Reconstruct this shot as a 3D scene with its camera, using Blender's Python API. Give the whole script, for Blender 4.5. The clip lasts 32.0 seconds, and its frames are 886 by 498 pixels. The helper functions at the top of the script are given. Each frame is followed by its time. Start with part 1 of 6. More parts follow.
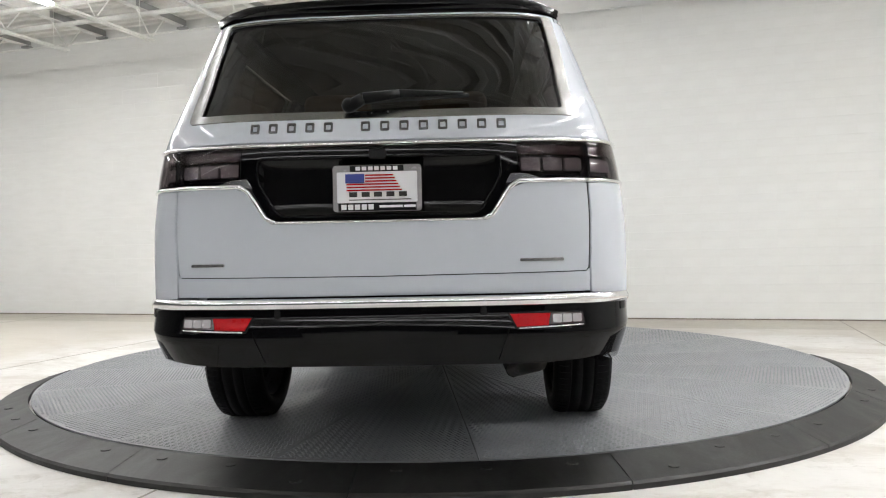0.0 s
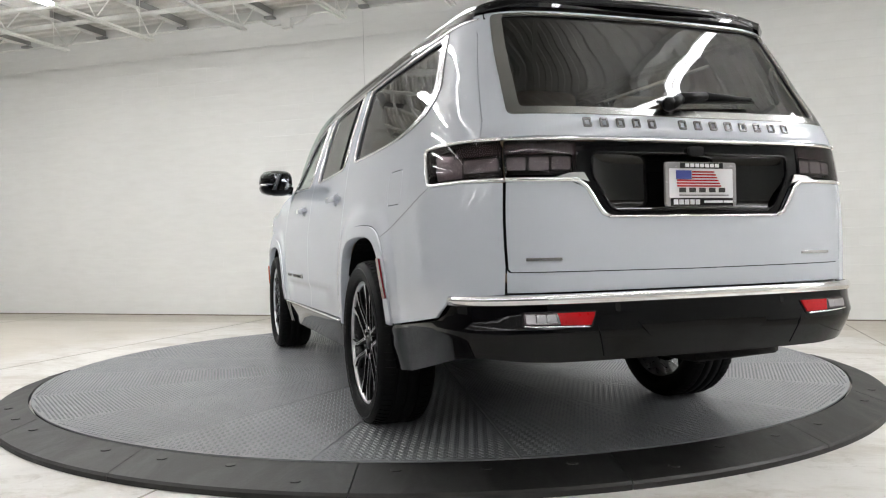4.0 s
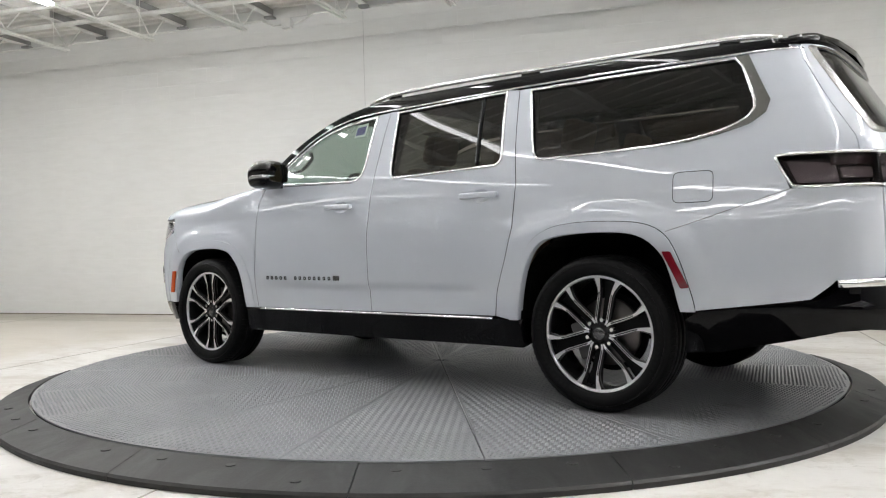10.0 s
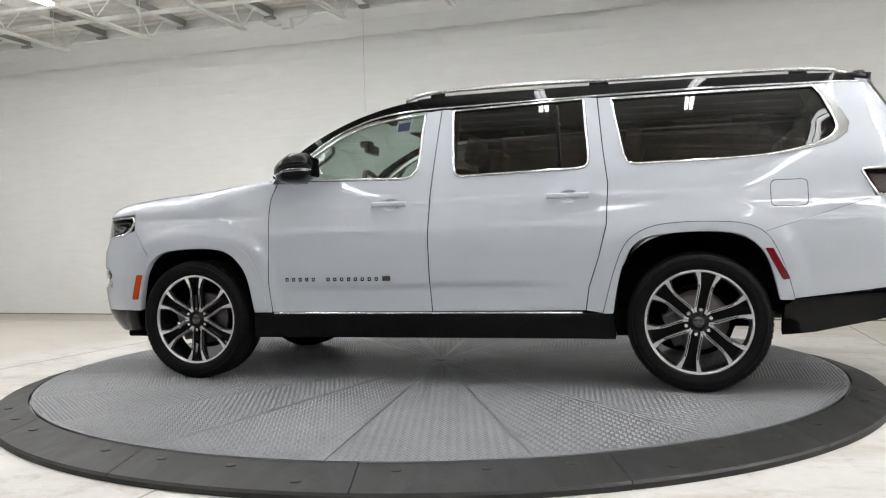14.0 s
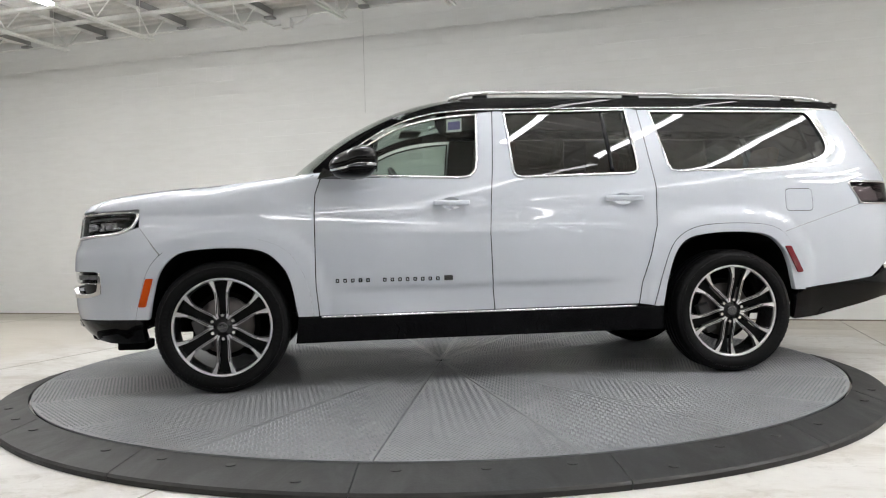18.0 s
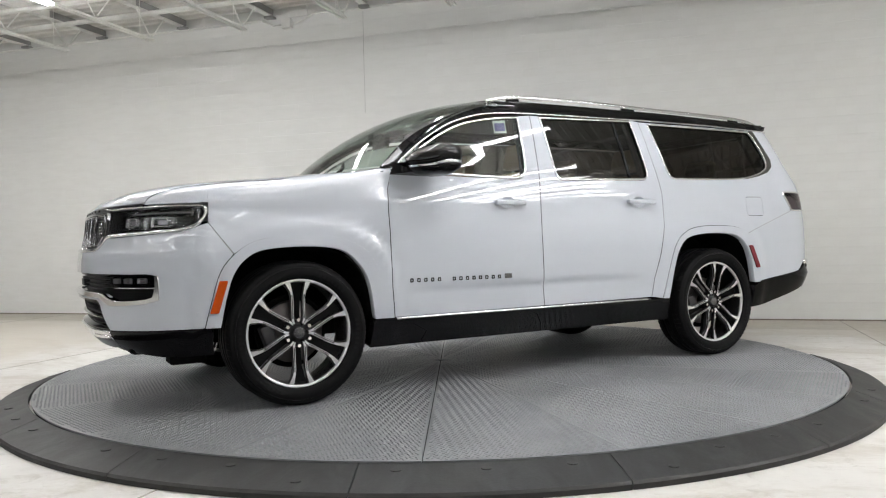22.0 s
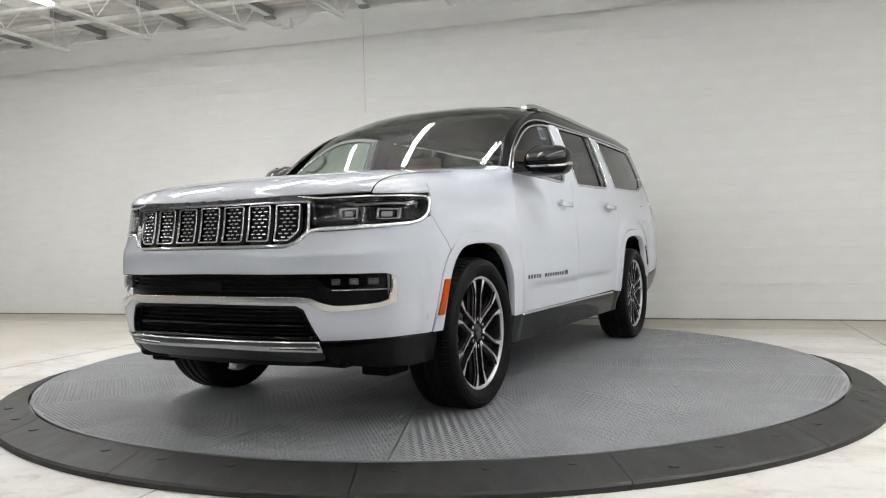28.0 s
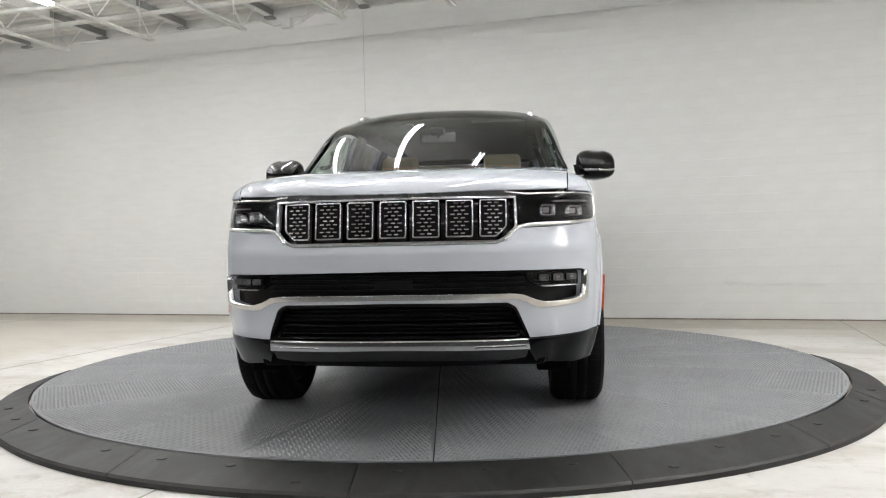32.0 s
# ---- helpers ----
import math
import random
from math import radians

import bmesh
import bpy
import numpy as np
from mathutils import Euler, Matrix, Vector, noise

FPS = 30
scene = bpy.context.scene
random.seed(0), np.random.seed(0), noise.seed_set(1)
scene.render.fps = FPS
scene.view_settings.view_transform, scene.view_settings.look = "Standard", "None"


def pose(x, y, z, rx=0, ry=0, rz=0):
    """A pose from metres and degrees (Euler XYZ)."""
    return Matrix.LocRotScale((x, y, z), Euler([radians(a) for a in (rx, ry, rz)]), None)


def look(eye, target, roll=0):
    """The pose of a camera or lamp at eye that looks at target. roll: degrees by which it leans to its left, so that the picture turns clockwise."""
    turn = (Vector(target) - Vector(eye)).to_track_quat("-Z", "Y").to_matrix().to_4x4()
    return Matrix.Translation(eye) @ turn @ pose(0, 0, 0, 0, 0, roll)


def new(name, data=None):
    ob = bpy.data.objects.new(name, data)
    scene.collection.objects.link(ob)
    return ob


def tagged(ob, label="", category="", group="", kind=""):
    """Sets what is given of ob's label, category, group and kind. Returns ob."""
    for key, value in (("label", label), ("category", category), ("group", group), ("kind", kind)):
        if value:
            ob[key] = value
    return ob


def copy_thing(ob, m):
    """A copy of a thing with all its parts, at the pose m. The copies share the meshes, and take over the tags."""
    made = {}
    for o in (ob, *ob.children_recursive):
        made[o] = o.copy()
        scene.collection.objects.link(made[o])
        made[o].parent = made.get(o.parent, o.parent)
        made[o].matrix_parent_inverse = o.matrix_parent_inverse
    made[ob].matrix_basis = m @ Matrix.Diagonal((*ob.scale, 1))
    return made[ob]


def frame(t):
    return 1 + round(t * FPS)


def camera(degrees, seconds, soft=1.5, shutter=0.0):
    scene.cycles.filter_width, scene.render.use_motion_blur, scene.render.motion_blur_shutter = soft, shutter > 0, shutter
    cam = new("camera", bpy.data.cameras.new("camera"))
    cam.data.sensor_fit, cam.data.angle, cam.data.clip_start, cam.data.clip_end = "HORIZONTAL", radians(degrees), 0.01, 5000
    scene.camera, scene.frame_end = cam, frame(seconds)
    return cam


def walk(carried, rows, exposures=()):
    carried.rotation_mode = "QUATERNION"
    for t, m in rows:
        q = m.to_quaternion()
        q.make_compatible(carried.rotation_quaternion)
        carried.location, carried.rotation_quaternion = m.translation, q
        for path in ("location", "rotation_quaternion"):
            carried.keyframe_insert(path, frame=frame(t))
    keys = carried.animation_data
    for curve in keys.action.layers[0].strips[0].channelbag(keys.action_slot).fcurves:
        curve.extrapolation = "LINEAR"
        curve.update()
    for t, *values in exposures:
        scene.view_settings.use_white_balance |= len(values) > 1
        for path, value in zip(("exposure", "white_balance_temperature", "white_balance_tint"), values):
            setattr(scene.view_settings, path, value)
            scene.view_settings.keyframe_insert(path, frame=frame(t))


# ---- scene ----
# The camera stands still before a turntable; the turntable carries the car round.
cam = camera(59.37, 32.0, soft=1.15)
EYE = (0.0, -5.963, 0.887)
YAW, PITCH, ROLL = radians(0.341), radians(-0.339), -1.2155
AIM = (EYE[0] + math.sin(YAW) * math.cos(PITCH), EYE[1] + math.cos(YAW) * math.cos(PITCH), EYE[2] + math.sin(PITCH))
walk(cam, [(0, look(EYE, AIM, ROLL)), (32, look(EYE, AIM, ROLL))], exposures=[(0, 0.28, 6500, 10), (2, 0.25, 6500, 10), (6, 0.01, 6500, 10), (12, 0.05, 6500, 10), (18, -0.08, 6500, 10), (24, -0.06, 6500, 10), (32, 0.04, 6500, 10)])

# ---------------------------------------------------------------- world
world = bpy.data.worlds.new("world")
scene.world = world
world.use_nodes = True
world.node_tree.nodes["Background"].inputs[0].default_value = (0.9, 0.95, 1.0, 1)
world.node_tree.nodes["Background"].inputs[1].default_value = 0.05

FLOOR_Z = -0.035          # floor below the turntable's deck
WALL_TURN = -17.88        # the back wall runs at this angle to the picture
WALL_N = Vector((0.30707, 0.95169, 0))
WALL_D = Vector((0.95169, -0.30707, 0))
WALL_AT = 3.685           # from the turntable's axis to the wall's face
CEIL_Z = 4.11


# ---------------------------------------------------------------- materials
def material(name):
    m = bpy.data.materials.new(name)
    m.use_nodes = True
    nt = m.node_tree
    return m, nt, nt.nodes["Principled BSDF"]


def setp(b, **kw):
    for k, v in kw.items():
        b.inputs[k.replace("_", " ")].default_value = v


def node(nt, kind, **inputs):
    n = nt.nodes.new(kind)
    for k, v in inputs.items():
        n.inputs[k.replace("_", " ")].default_value = v
    return n


def coords(nt, which="Object"):
    return nt.nodes.new("ShaderNodeTexCoord").outputs[which]


def noise_at(nt, vec, scale, detail=4.0, rough=0.55, dist=0.0, stretch=None):
    if stretch:
        mp = nt.nodes.new("ShaderNodeMapping")
        mp.inputs["Scale"].default_value = stretch
        nt.links.new(vec, mp.inputs[0])
        vec = mp.outputs[0]
    n = node(nt, "ShaderNodeTexNoise", Scale=scale, Detail=detail, Roughness=rough, Distortion=dist)
    nt.links.new(vec, n.inputs["Vector"])
    return n.outputs["Fac"]


def ramp(nt, fac, *stops):
    r = nt.nodes.new("ShaderNodeValToRGB")
    while len(r.color_ramp.elements) < len(stops):
        r.color_ramp.elements.new(0.5)
    for e, (p, c) in zip(r.color_ramp.elements, stops):
        e.position = p
        e.color = c if len(c) == 4 else (*c, 1)
    nt.links.new(fac, r.inputs[0])
    return r.outputs[0]


def blend(nt, fac, a, b, mode="MIX"):
    m = nt.nodes.new("ShaderNodeMix")
    m.data_type, m.blend_type = "RGBA", mode
    for sock, v in ((m.inputs[0], fac), (m.inputs[6], a), (m.inputs[7], b)):
        if isinstance(v, (int, float)):
            sock.default_value = v
        elif isinstance(v, tuple):
            sock.default_value = (*v, 1) if len(v) == 3 else v
        else:
            nt.links.new(v, sock)
    return m.outputs[2]


def bump(nt, height, strength, dist, bsdf, slot="Normal"):
    b = node(nt, "ShaderNodeBump", Strength=strength, Distance=dist)
    nt.links.new(height, b.inputs["Height"])
    nt.links.new(b.outputs[0], bsdf.inputs[slot])


def plain(name, col, rough, metal=0.0, coat=0.0, grain=0.0, grain_scale=60, spec=0.5, vary=0.12, coat_ior=1.5):
    m, nt, b = material(name)
    vec = coords(nt)
    n = noise_at(nt, vec, grain_scale, 3)
    big = noise_at(nt, vec, 3.0, 3)
    lo, hi = tuple(c * (1 - vary) for c in col), tuple(min(1, c * (1 + vary)) for c in col)
    nt.links.new(ramp(nt, big, (0.3, lo), (0.7, hi)), b.inputs["Base Color"])
    setp(b, Metallic=metal, Coat_Weight=coat, Coat_Roughness=0.03, Specular_IOR_Level=spec, Coat_IOR=coat_ior)
    r = ramp(nt, n, (0.3, (rough * 0.85,) * 3), (0.7, (min(1, rough * 1.15),) * 3))
    nt.links.new(r, b.inputs["Roughness"])
    if grain:
        bump(nt, n, grain, 0.002, b)
    return m


def paint_white():
    m, nt, b = material("white_paint")
    vec = coords(nt)
    flake = noise_at(nt, vec, 900, 2)
    nt.links.new(ramp(nt, flake, (0.3, (0.515, 0.548, 0.602)), (0.7, (0.548, 0.58, 0.635))), b.inputs["Base Color"])
    setp(b, Roughness=0.6, Specular_IOR_Level=0.0, Coat_Weight=1.0, Coat_Roughness=0.004, Coat_IOR=1.68)
    return m


def glass(name, tint, ior=1.5, faces=1.7):
    m = bpy.data.materials.new(name)
    m.use_nodes = True
    nt = m.node_tree
    nt.nodes.clear()
    out = nt.nodes.new("ShaderNodeOutputMaterial")
    tr = nt.nodes.new("ShaderNodeBsdfTransparent")
    tr.inputs[0].default_value = (*tint, 1)
    gl = nt.nodes.new("ShaderNodeBsdfGlossy")
    gl.inputs["Roughness"].default_value = 0.005
    # gloss by the slant of the view, the same from both faces
    lw = node(nt, "ShaderNodeLayerWeight", Blend=0.5)
    pw = nt.nodes.new("ShaderNodeMath")
    pw.operation = "POWER"
    pw.inputs[1].default_value = 5.0
    nt.links.new(lw.outputs["Facing"], pw.inputs[0])
    ma = nt.nodes.new("ShaderNodeMath")
    ma.operation = "MULTIPLY_ADD"
    f0 = ((ior - 1) / (ior + 1)) ** 2 * faces
    ma.inputs[1].default_value, ma.inputs[2].default_value = 1 - f0, f0
    nt.links.new(pw.outputs[0], ma.inputs[0])
    mix = nt.nodes.new("ShaderNodeMixShader")
    nt.links.new(ma.outputs[0], mix.inputs[0])
    nt.links.new(tr.outputs[0], mix.inputs[1])
    nt.links.new(gl.outputs[0], mix.inputs[2])
    nt.links.new(mix.outputs[0], out.inputs[0])
    return m


def glow(name, col, strength):
    m, nt, b = material(name)
    setp(b, Base_Color=(*col, 1), Emission_Color=(*col, 1), Emission_Strength=strength)
    return m


def wall_paint():
    m, nt, b = material("wall_paint")
    vec = coords(nt)
    big = noise_at(nt, vec, 0.5, 4)
    fine = noise_at(nt, vec, 45, 5)
    drip = noise_at(nt, vec, 5, 4, 0.6, 0, (0.6, 0.6, 3.0))
    col = ramp(nt, big, (0.3, (0.715, 0.72, 0.703)), (0.7, (0.775, 0.78, 0.763)))
    col = blend(nt, 0.35, col, ramp(nt, drip, (0.25, (0.67, 0.67, 0.65)), (0.6, (0.785, 0.79, 0.775))), "MIX")
    nt.links.new(col, b.inputs["Base Color"])
    setp(b, Roughness=0.55, Specular_IOR_Level=0.35)
    bump(nt, fine, 0.25, 0.004, b)
    return m


def floor_paint():
    m, nt, b = material("floor_paint")
    vec = coords(nt)
    patches = noise_at(nt, vec, 0.9, 8, 0.68, 0.6)
    streak = noise_at(nt, vec, 1.3, 8, 0.72, 0.5, (0.8, 1.5, 1))
    scuff = noise_at(nt, vec, 7, 8, 0.7, 1.5)
    fine = noise_at(nt, vec, 60, 4)
    white = ramp(nt, patches, (0.3, (0.58, 0.565, 0.54)), (0.65, (0.71, 0.695, 0.665)))
    tan = ramp(nt, scuff, (0.25, (0.30, 0.265, 0.215)), (0.75, (0.56, 0.52, 0.46)))
    wear = ramp(nt, streak, (0.48, (0, 0, 0)), (0.66, (0.9, 0.9, 0.9)))
    wear2 = ramp(nt, scuff, (0.56, (0, 0, 0)), (0.74, (0.6, 0.6, 0.6)))
    col = blend(nt, wear, white, tan)
    col = blend(nt, wear2, col, (0.34, 0.31, 0.27))
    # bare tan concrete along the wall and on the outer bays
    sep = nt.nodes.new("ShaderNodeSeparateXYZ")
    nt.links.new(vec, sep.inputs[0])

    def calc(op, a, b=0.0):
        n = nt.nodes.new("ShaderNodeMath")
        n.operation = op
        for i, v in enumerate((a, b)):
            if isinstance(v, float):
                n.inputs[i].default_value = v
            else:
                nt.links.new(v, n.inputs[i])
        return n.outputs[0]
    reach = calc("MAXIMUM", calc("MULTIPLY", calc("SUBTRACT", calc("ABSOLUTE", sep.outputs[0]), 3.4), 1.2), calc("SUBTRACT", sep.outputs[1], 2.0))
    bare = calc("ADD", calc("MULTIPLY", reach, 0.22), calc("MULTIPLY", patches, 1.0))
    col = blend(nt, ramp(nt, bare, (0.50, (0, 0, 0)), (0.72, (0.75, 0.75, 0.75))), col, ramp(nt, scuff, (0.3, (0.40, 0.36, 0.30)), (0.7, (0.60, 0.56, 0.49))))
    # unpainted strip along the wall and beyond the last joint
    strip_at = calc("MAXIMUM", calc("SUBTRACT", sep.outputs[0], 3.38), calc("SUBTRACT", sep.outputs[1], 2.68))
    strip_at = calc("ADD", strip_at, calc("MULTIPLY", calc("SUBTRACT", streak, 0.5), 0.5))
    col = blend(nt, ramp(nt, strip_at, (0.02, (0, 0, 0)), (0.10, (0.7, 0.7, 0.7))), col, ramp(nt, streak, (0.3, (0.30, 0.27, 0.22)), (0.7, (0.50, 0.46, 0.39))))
    nt.links.new(col, b.inputs["Base Color"])
    nt.links.new(ramp(nt, scuff, (0.3, (0.28,) * 3), (0.7, (0.5,) * 3)), b.inputs["Roughness"])
    bump(nt, fine, 0.12, 0.003, b)
    return m


def plate_metal():
    m, nt, b = material("tread_plate")
    vec = coords(nt)
    n = noise_at(nt, vec, 1.6, 6, 0.6)
    f = noise_at(nt, vec, 5, 6)
    oi = nt.nodes.new("ShaderNodeObjectInfo")
    col = ramp(nt, n, (0.3, (0.215, 0.222, 0.232)), (0.7, (0.275, 0.283, 0.294)))
    tone = ramp(nt, oi.outputs["Random"], (0.0, (0.92, 0.92, 0.92)), (1.0, (1.06, 1.06, 1.06)))
    nt.links.new(blend(nt, 1.0, col, tone, "MULTIPLY"), b.inputs["Base Color"])
    setp(b, Metallic=0.35, Specular_IOR_Level=0.5)
    nt.links.new(ramp(nt, f, (0.3, (0.31,) * 3), (0.7, (0.38,) * 3)), b.inputs["Roughness"])
    return m


def rubber_mat():
    m, nt, b = material("rubber_mat")
    vec = coords(nt)
    n = noise_at(nt, vec, 2.2, 7, 0.65)
    f = noise_at(nt, vec, 90, 4)
    s = noise_at(nt, vec, 1.3, 8, 0.72, 1.0, (3.0, 0.7, 1))
    col = ramp(nt, n, (0.32, (0.006, 0.0058, 0.0056)), (0.66, (0.017, 0.0164, 0.0158)))
    col = blend(nt, ramp(nt, s, (0.56, (0, 0, 0)), (0.72, (0.5, 0.5, 0.5))), col, (0.04, 0.038, 0.035))
    nt.links.new(col, b.inputs["Base Color"])
    nt.links.new(ramp(nt, s, (0.3, (0.40,) * 3), (0.7, (0.58,) * 3)), b.inputs["Roughness"])
    setp(b, Specular_IOR_Level=0.45)
    bump(nt, f, 0.35, 0.002, b)
    return m


WHITE = paint_white()
BLACK = plain("black_gloss", (0.002, 0.002, 0.0025), 0.12, coat=1.0, vary=0.05, spec=0.0, coat_ior=1.27)
SATIN = plain("black_satin", (0.005, 0.005, 0.0053), 0.42, spec=0.15, grain=0.15, grain_scale=300)
DARK = plain("dark_underbody", (0.003, 0.003, 0.003), 0.8, spec=0.1)
CHROME = plain("chrome", (0.78, 0.78, 0.79), 0.09, metal=1.0, vary=0.02)
DARK_CHROME = plain("dark_chrome", (0.36, 0.36, 0.37), 0.08, metal=1.0, vary=0.03)
SATIN_CHROME = plain("satin_chrome", (0.52, 0.52, 0.52), 0.24, metal=1.0, vary=0.04)
SPOKE_GREY = plain("spoke_grey", (0.045, 0.045, 0.047), 0.32, metal=0.6, vary=0.05)
ALLOY = plain("machined_alloy", (0.78, 0.78, 0.795), 0.34, metal=1.0, vary=0.03, grain_scale=2)
POCKET = plain("dark_alloy", (0.010, 0.010, 0.011), 0.3, metal=0.2, coat=0.5, coat_ior=1.4)
RUBBER = plain("tyre_rubber", (0.005, 0.005, 0.0053), 0.6, spec=0.13, grain=0.2, grain_scale=140)
STEEL = plain("brake_steel", (0.17, 0.155, 0.15), 0.4, metal=0.8, grain=0.1)
EXHAUST = plain("exhaust_steel", (0.022, 0.021, 0.02), 0.7, metal=0.2, grain=0.1)
PIANO = plain("piano_black", (0.0015, 0.0015, 0.0016), 0.1, coat=1.0, spec=0.0, coat_ior=1.38)
INLAY = plain("grey_inlay", (0.20, 0.20, 0.205), 0.35, metal=0.9, vary=0.04)
TAN = plain("tan_leather", (0.34, 0.225, 0.14), 0.5, grain=0.2, grain_scale=220)
TRIM = plain("dark_trim", (0.022, 0.021, 0.021), 0.55, grain=0.2, grain_scale=250)
HEADLINER = plain("headliner_cloth", (0.10, 0.095, 0.09), 0.9, grain=0.2, grain_scale=300)
CLEAR = glass("clear_glass", (0.56, 0.64, 0.595))
PRIVACY = glass("privacy_glass", (0.115, 0.10, 0.085), 1.5, 1.3)
LENS = glass("lamp_lens", (0.85, 0.85, 0.87), 1.4, 1.0)
SMOKE = glass("smoked_lens", (0.48, 0.43, 0.44), 1.3, 1.0)
RED = plain("red_reflector", (0.40, 0.002, 0.005), 0.3, coat=0.5, vary=0.08, spec=0.1, coat_ior=1.3)
RED_DARK = plain("dark_red_lens", (0.035, 0.006, 0.012), 0.2, coat=0.6)
AMBER = plain("amber_reflector", (0.50, 0.065, 0.004), 0.3, coat=0.5, vary=0.10, spec=0.1, coat_ior=1.3)
LAMP_CELL = plain("lamp_cell", (0.33, 0.32, 0.33), 0.25, metal=0.2, coat=0.5)
JOINT = plain("floor_joint_grey", (0.36, 0.34, 0.30), 0.8)
SEAL = plain("grey_sealant", (0.22, 0.22, 0.225), 0.6)
WALL = wall_paint()
DIM2 = plain("unseen_wall_grey", (0.22, 0.22, 0.215), 0.7, grain=0.1)
DIM = plain("unseen_dark", (0.07, 0.07, 0.07), 0.7, grain=0.1)
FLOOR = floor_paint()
PLATE = plate_metal()
MAT = rubber_mat()
CEIL = plain("ceiling_paint", (0.72, 0.71, 0.675), 0.6, grain=0.1)
BEAM = plain("beam_paint", (0.80, 0.80, 0.77), 0.5, grain=0.1)
GREY_STEEL = plain("grey_steel", (0.34, 0.34, 0.33), 0.5, grain=0.1)
FIXTURE = plain("fixture_enamel", (0.78, 0.78, 0.75), 0.35)
TUBE = glow("lit_tube", (0.985, 0.985, 1.0), 34.0)
TUBE_SOFT = glow("soft_tube", (0.985, 0.985, 1.0), 11.0)
TUBE_FAR = glow("far_tube", (0.985, 0.985, 1.0), 13.0)


# ---------------------------------------------------------------- mesh helpers
def mesh_of(name, verts, faces, mat, smooth=False, normals=None):
    me = bpy.data.meshes.new(name)
    me.from_pydata([tuple(v) for v in verts], [], faces)
    me.materials.append(mat)
    if smooth:
        me.polygons.foreach_set("use_smooth", [True] * len(me.polygons))
    if normals is not None:
        me.normals_split_custom_set_from_vertices([tuple(n) for n in normals])
    me.update()
    return me


def part(name, src, mat=None, parent=None, label="", smooth=False):
    """One mesh object under a thing or part; src is a bmesh or a mesh."""
    if isinstance(src, bmesh.types.BMesh):
        me = bpy.data.meshes.new(name)
        bmesh.ops.recalc_face_normals(src, faces=src.faces)
        src.to_mesh(me)
        src.free()
        me.materials.append(mat)
        if smooth:
            me.polygons.foreach_set("use_smooth", [True] * len(me.polygons))
    else:
        me = src
    ob = new(name, me)
    ob.parent = parent
    if label:
        ob["label"] = label
    return ob


def thing(name, label, category, group="", kind="", m=None):
    ob = new(name)
    ob.empty_display_size = 0.1
    if m is not None:
        ob.matrix_world = m
    return tagged(ob, label, category, group, kind)


def box(bm, cx, cy, cz, sx, sy, sz, m=None, bevel=0.0):
    ret = bmesh.ops.create_cube(bm, size=1.0)
    vs = ret["verts"]
    bmesh.ops.transform(bm, matrix=(m or Matrix()) @ Matrix.Translation((cx, cy, cz)) @ Matrix.Diagonal((sx, sy, sz, 1)), verts=vs)
    if bevel:
        es = list({e for v in vs for e in v.link_edges})
        bmesh.ops.bevel(bm, geom=es, offset=bevel, segments=2, affect="EDGES", profile=0.5)
    return vs


def rod(bm, a, b, r, seg=8, r2=None):
    a, b = Vector(a), Vector(b)
    d = b - a
    ret = bmesh.ops.create_cone(bm, cap_ends=True, segments=seg, radius1=r, radius2=r if r2 is None else r2, depth=d.length)
    m = Matrix.Translation((a + b) / 2) @ d.to_track_quat("Z", "Y").to_matrix().to_4x4()
    bmesh.ops.transform(bm, matrix=m, verts=ret["verts"])


def lathe(profile, seg=48, axis="Y"):
    """Verts and faces of a profile of (radius, height) turned about an axis."""
    vs, fs = [], []
    n = len(profile)
    for i in range(seg):
        a = 2 * math.pi * i / seg
        for r, h in profile:
            vs.append((r * math.cos(a), h, r * math.sin(a)) if axis == "Y" else (r * math.cos(a), r * math.sin(a), h))
    for i in range(seg):
        j = (i + 1) % seg
        for k in range(n - 1):
            fs.append((i * n + k, i * n + k + 1, j * n + k + 1, j * n + k))
    return vs, fs


def smoothcurve(pts, step=0.04, closed=False):
    """A Catmull-Rom curve through the points."""
    p = [np.array(q, float) for q in pts]
    out = []
    n = len(p)
    rng = range(n) if closed else range(n - 1)
    for i in rng:
        p0 = p[(i - 1) % n] if closed or i > 0 else 2 * p[0] - p[1]
        p1, p2 = p[i], p[(i + 1) % n]
        p3 = p[(i + 2) % n] if closed or i + 2 < n else 2 * p[-1] - p[-2]
        k = max(1, int(np.linalg.norm(p2 - p1) / step))
        for j in range(k):
            t = j / k
            out.append(0.5 * (2 * p1 + (p2 - p0) * t + (2 * p0 - 5 * p1 + 4 * p2 - p3) * t * t + (3 * p1 - p0 - 3 * p2 + p3) * t ** 3))
    if not closed:
        out.append(p[-1])
    return [tuple(q) for q in out]


def rounded(pts, r, seg=4):
    """The polygon with its corners rounded; r one radius or one for each corner."""
    out = []
    n = len(pts)
    for i in range(n):
        rr = r[i] if isinstance(r, (list, tuple)) else r
        p, a, b = (np.array(pts[k % n], float) for k in (i, i - 1, i + 1))
        da, db = a - p, b - p
        la, lb = np.linalg.norm(da), np.linalg.norm(db)
        c = min(rr, 0.45 * la, 0.45 * lb)
        if c < 1e-4:
            out.append(tuple(p))
            continue
        q0, q2 = p + da / la * c, p + db / lb * c
        for k in range(seg + 1):
            t = k / seg
            out.append(tuple((1 - t) ** 2 * q0 + 2 * t * (1 - t) * p + t * t * q2))
    return out


def area2(poly):
    a = np.array(poly)
    x, y = a[:, 0], a[:, 1]
    return float(np.sum(x * np.roll(y, -1) - np.roll(x, -1) * y))


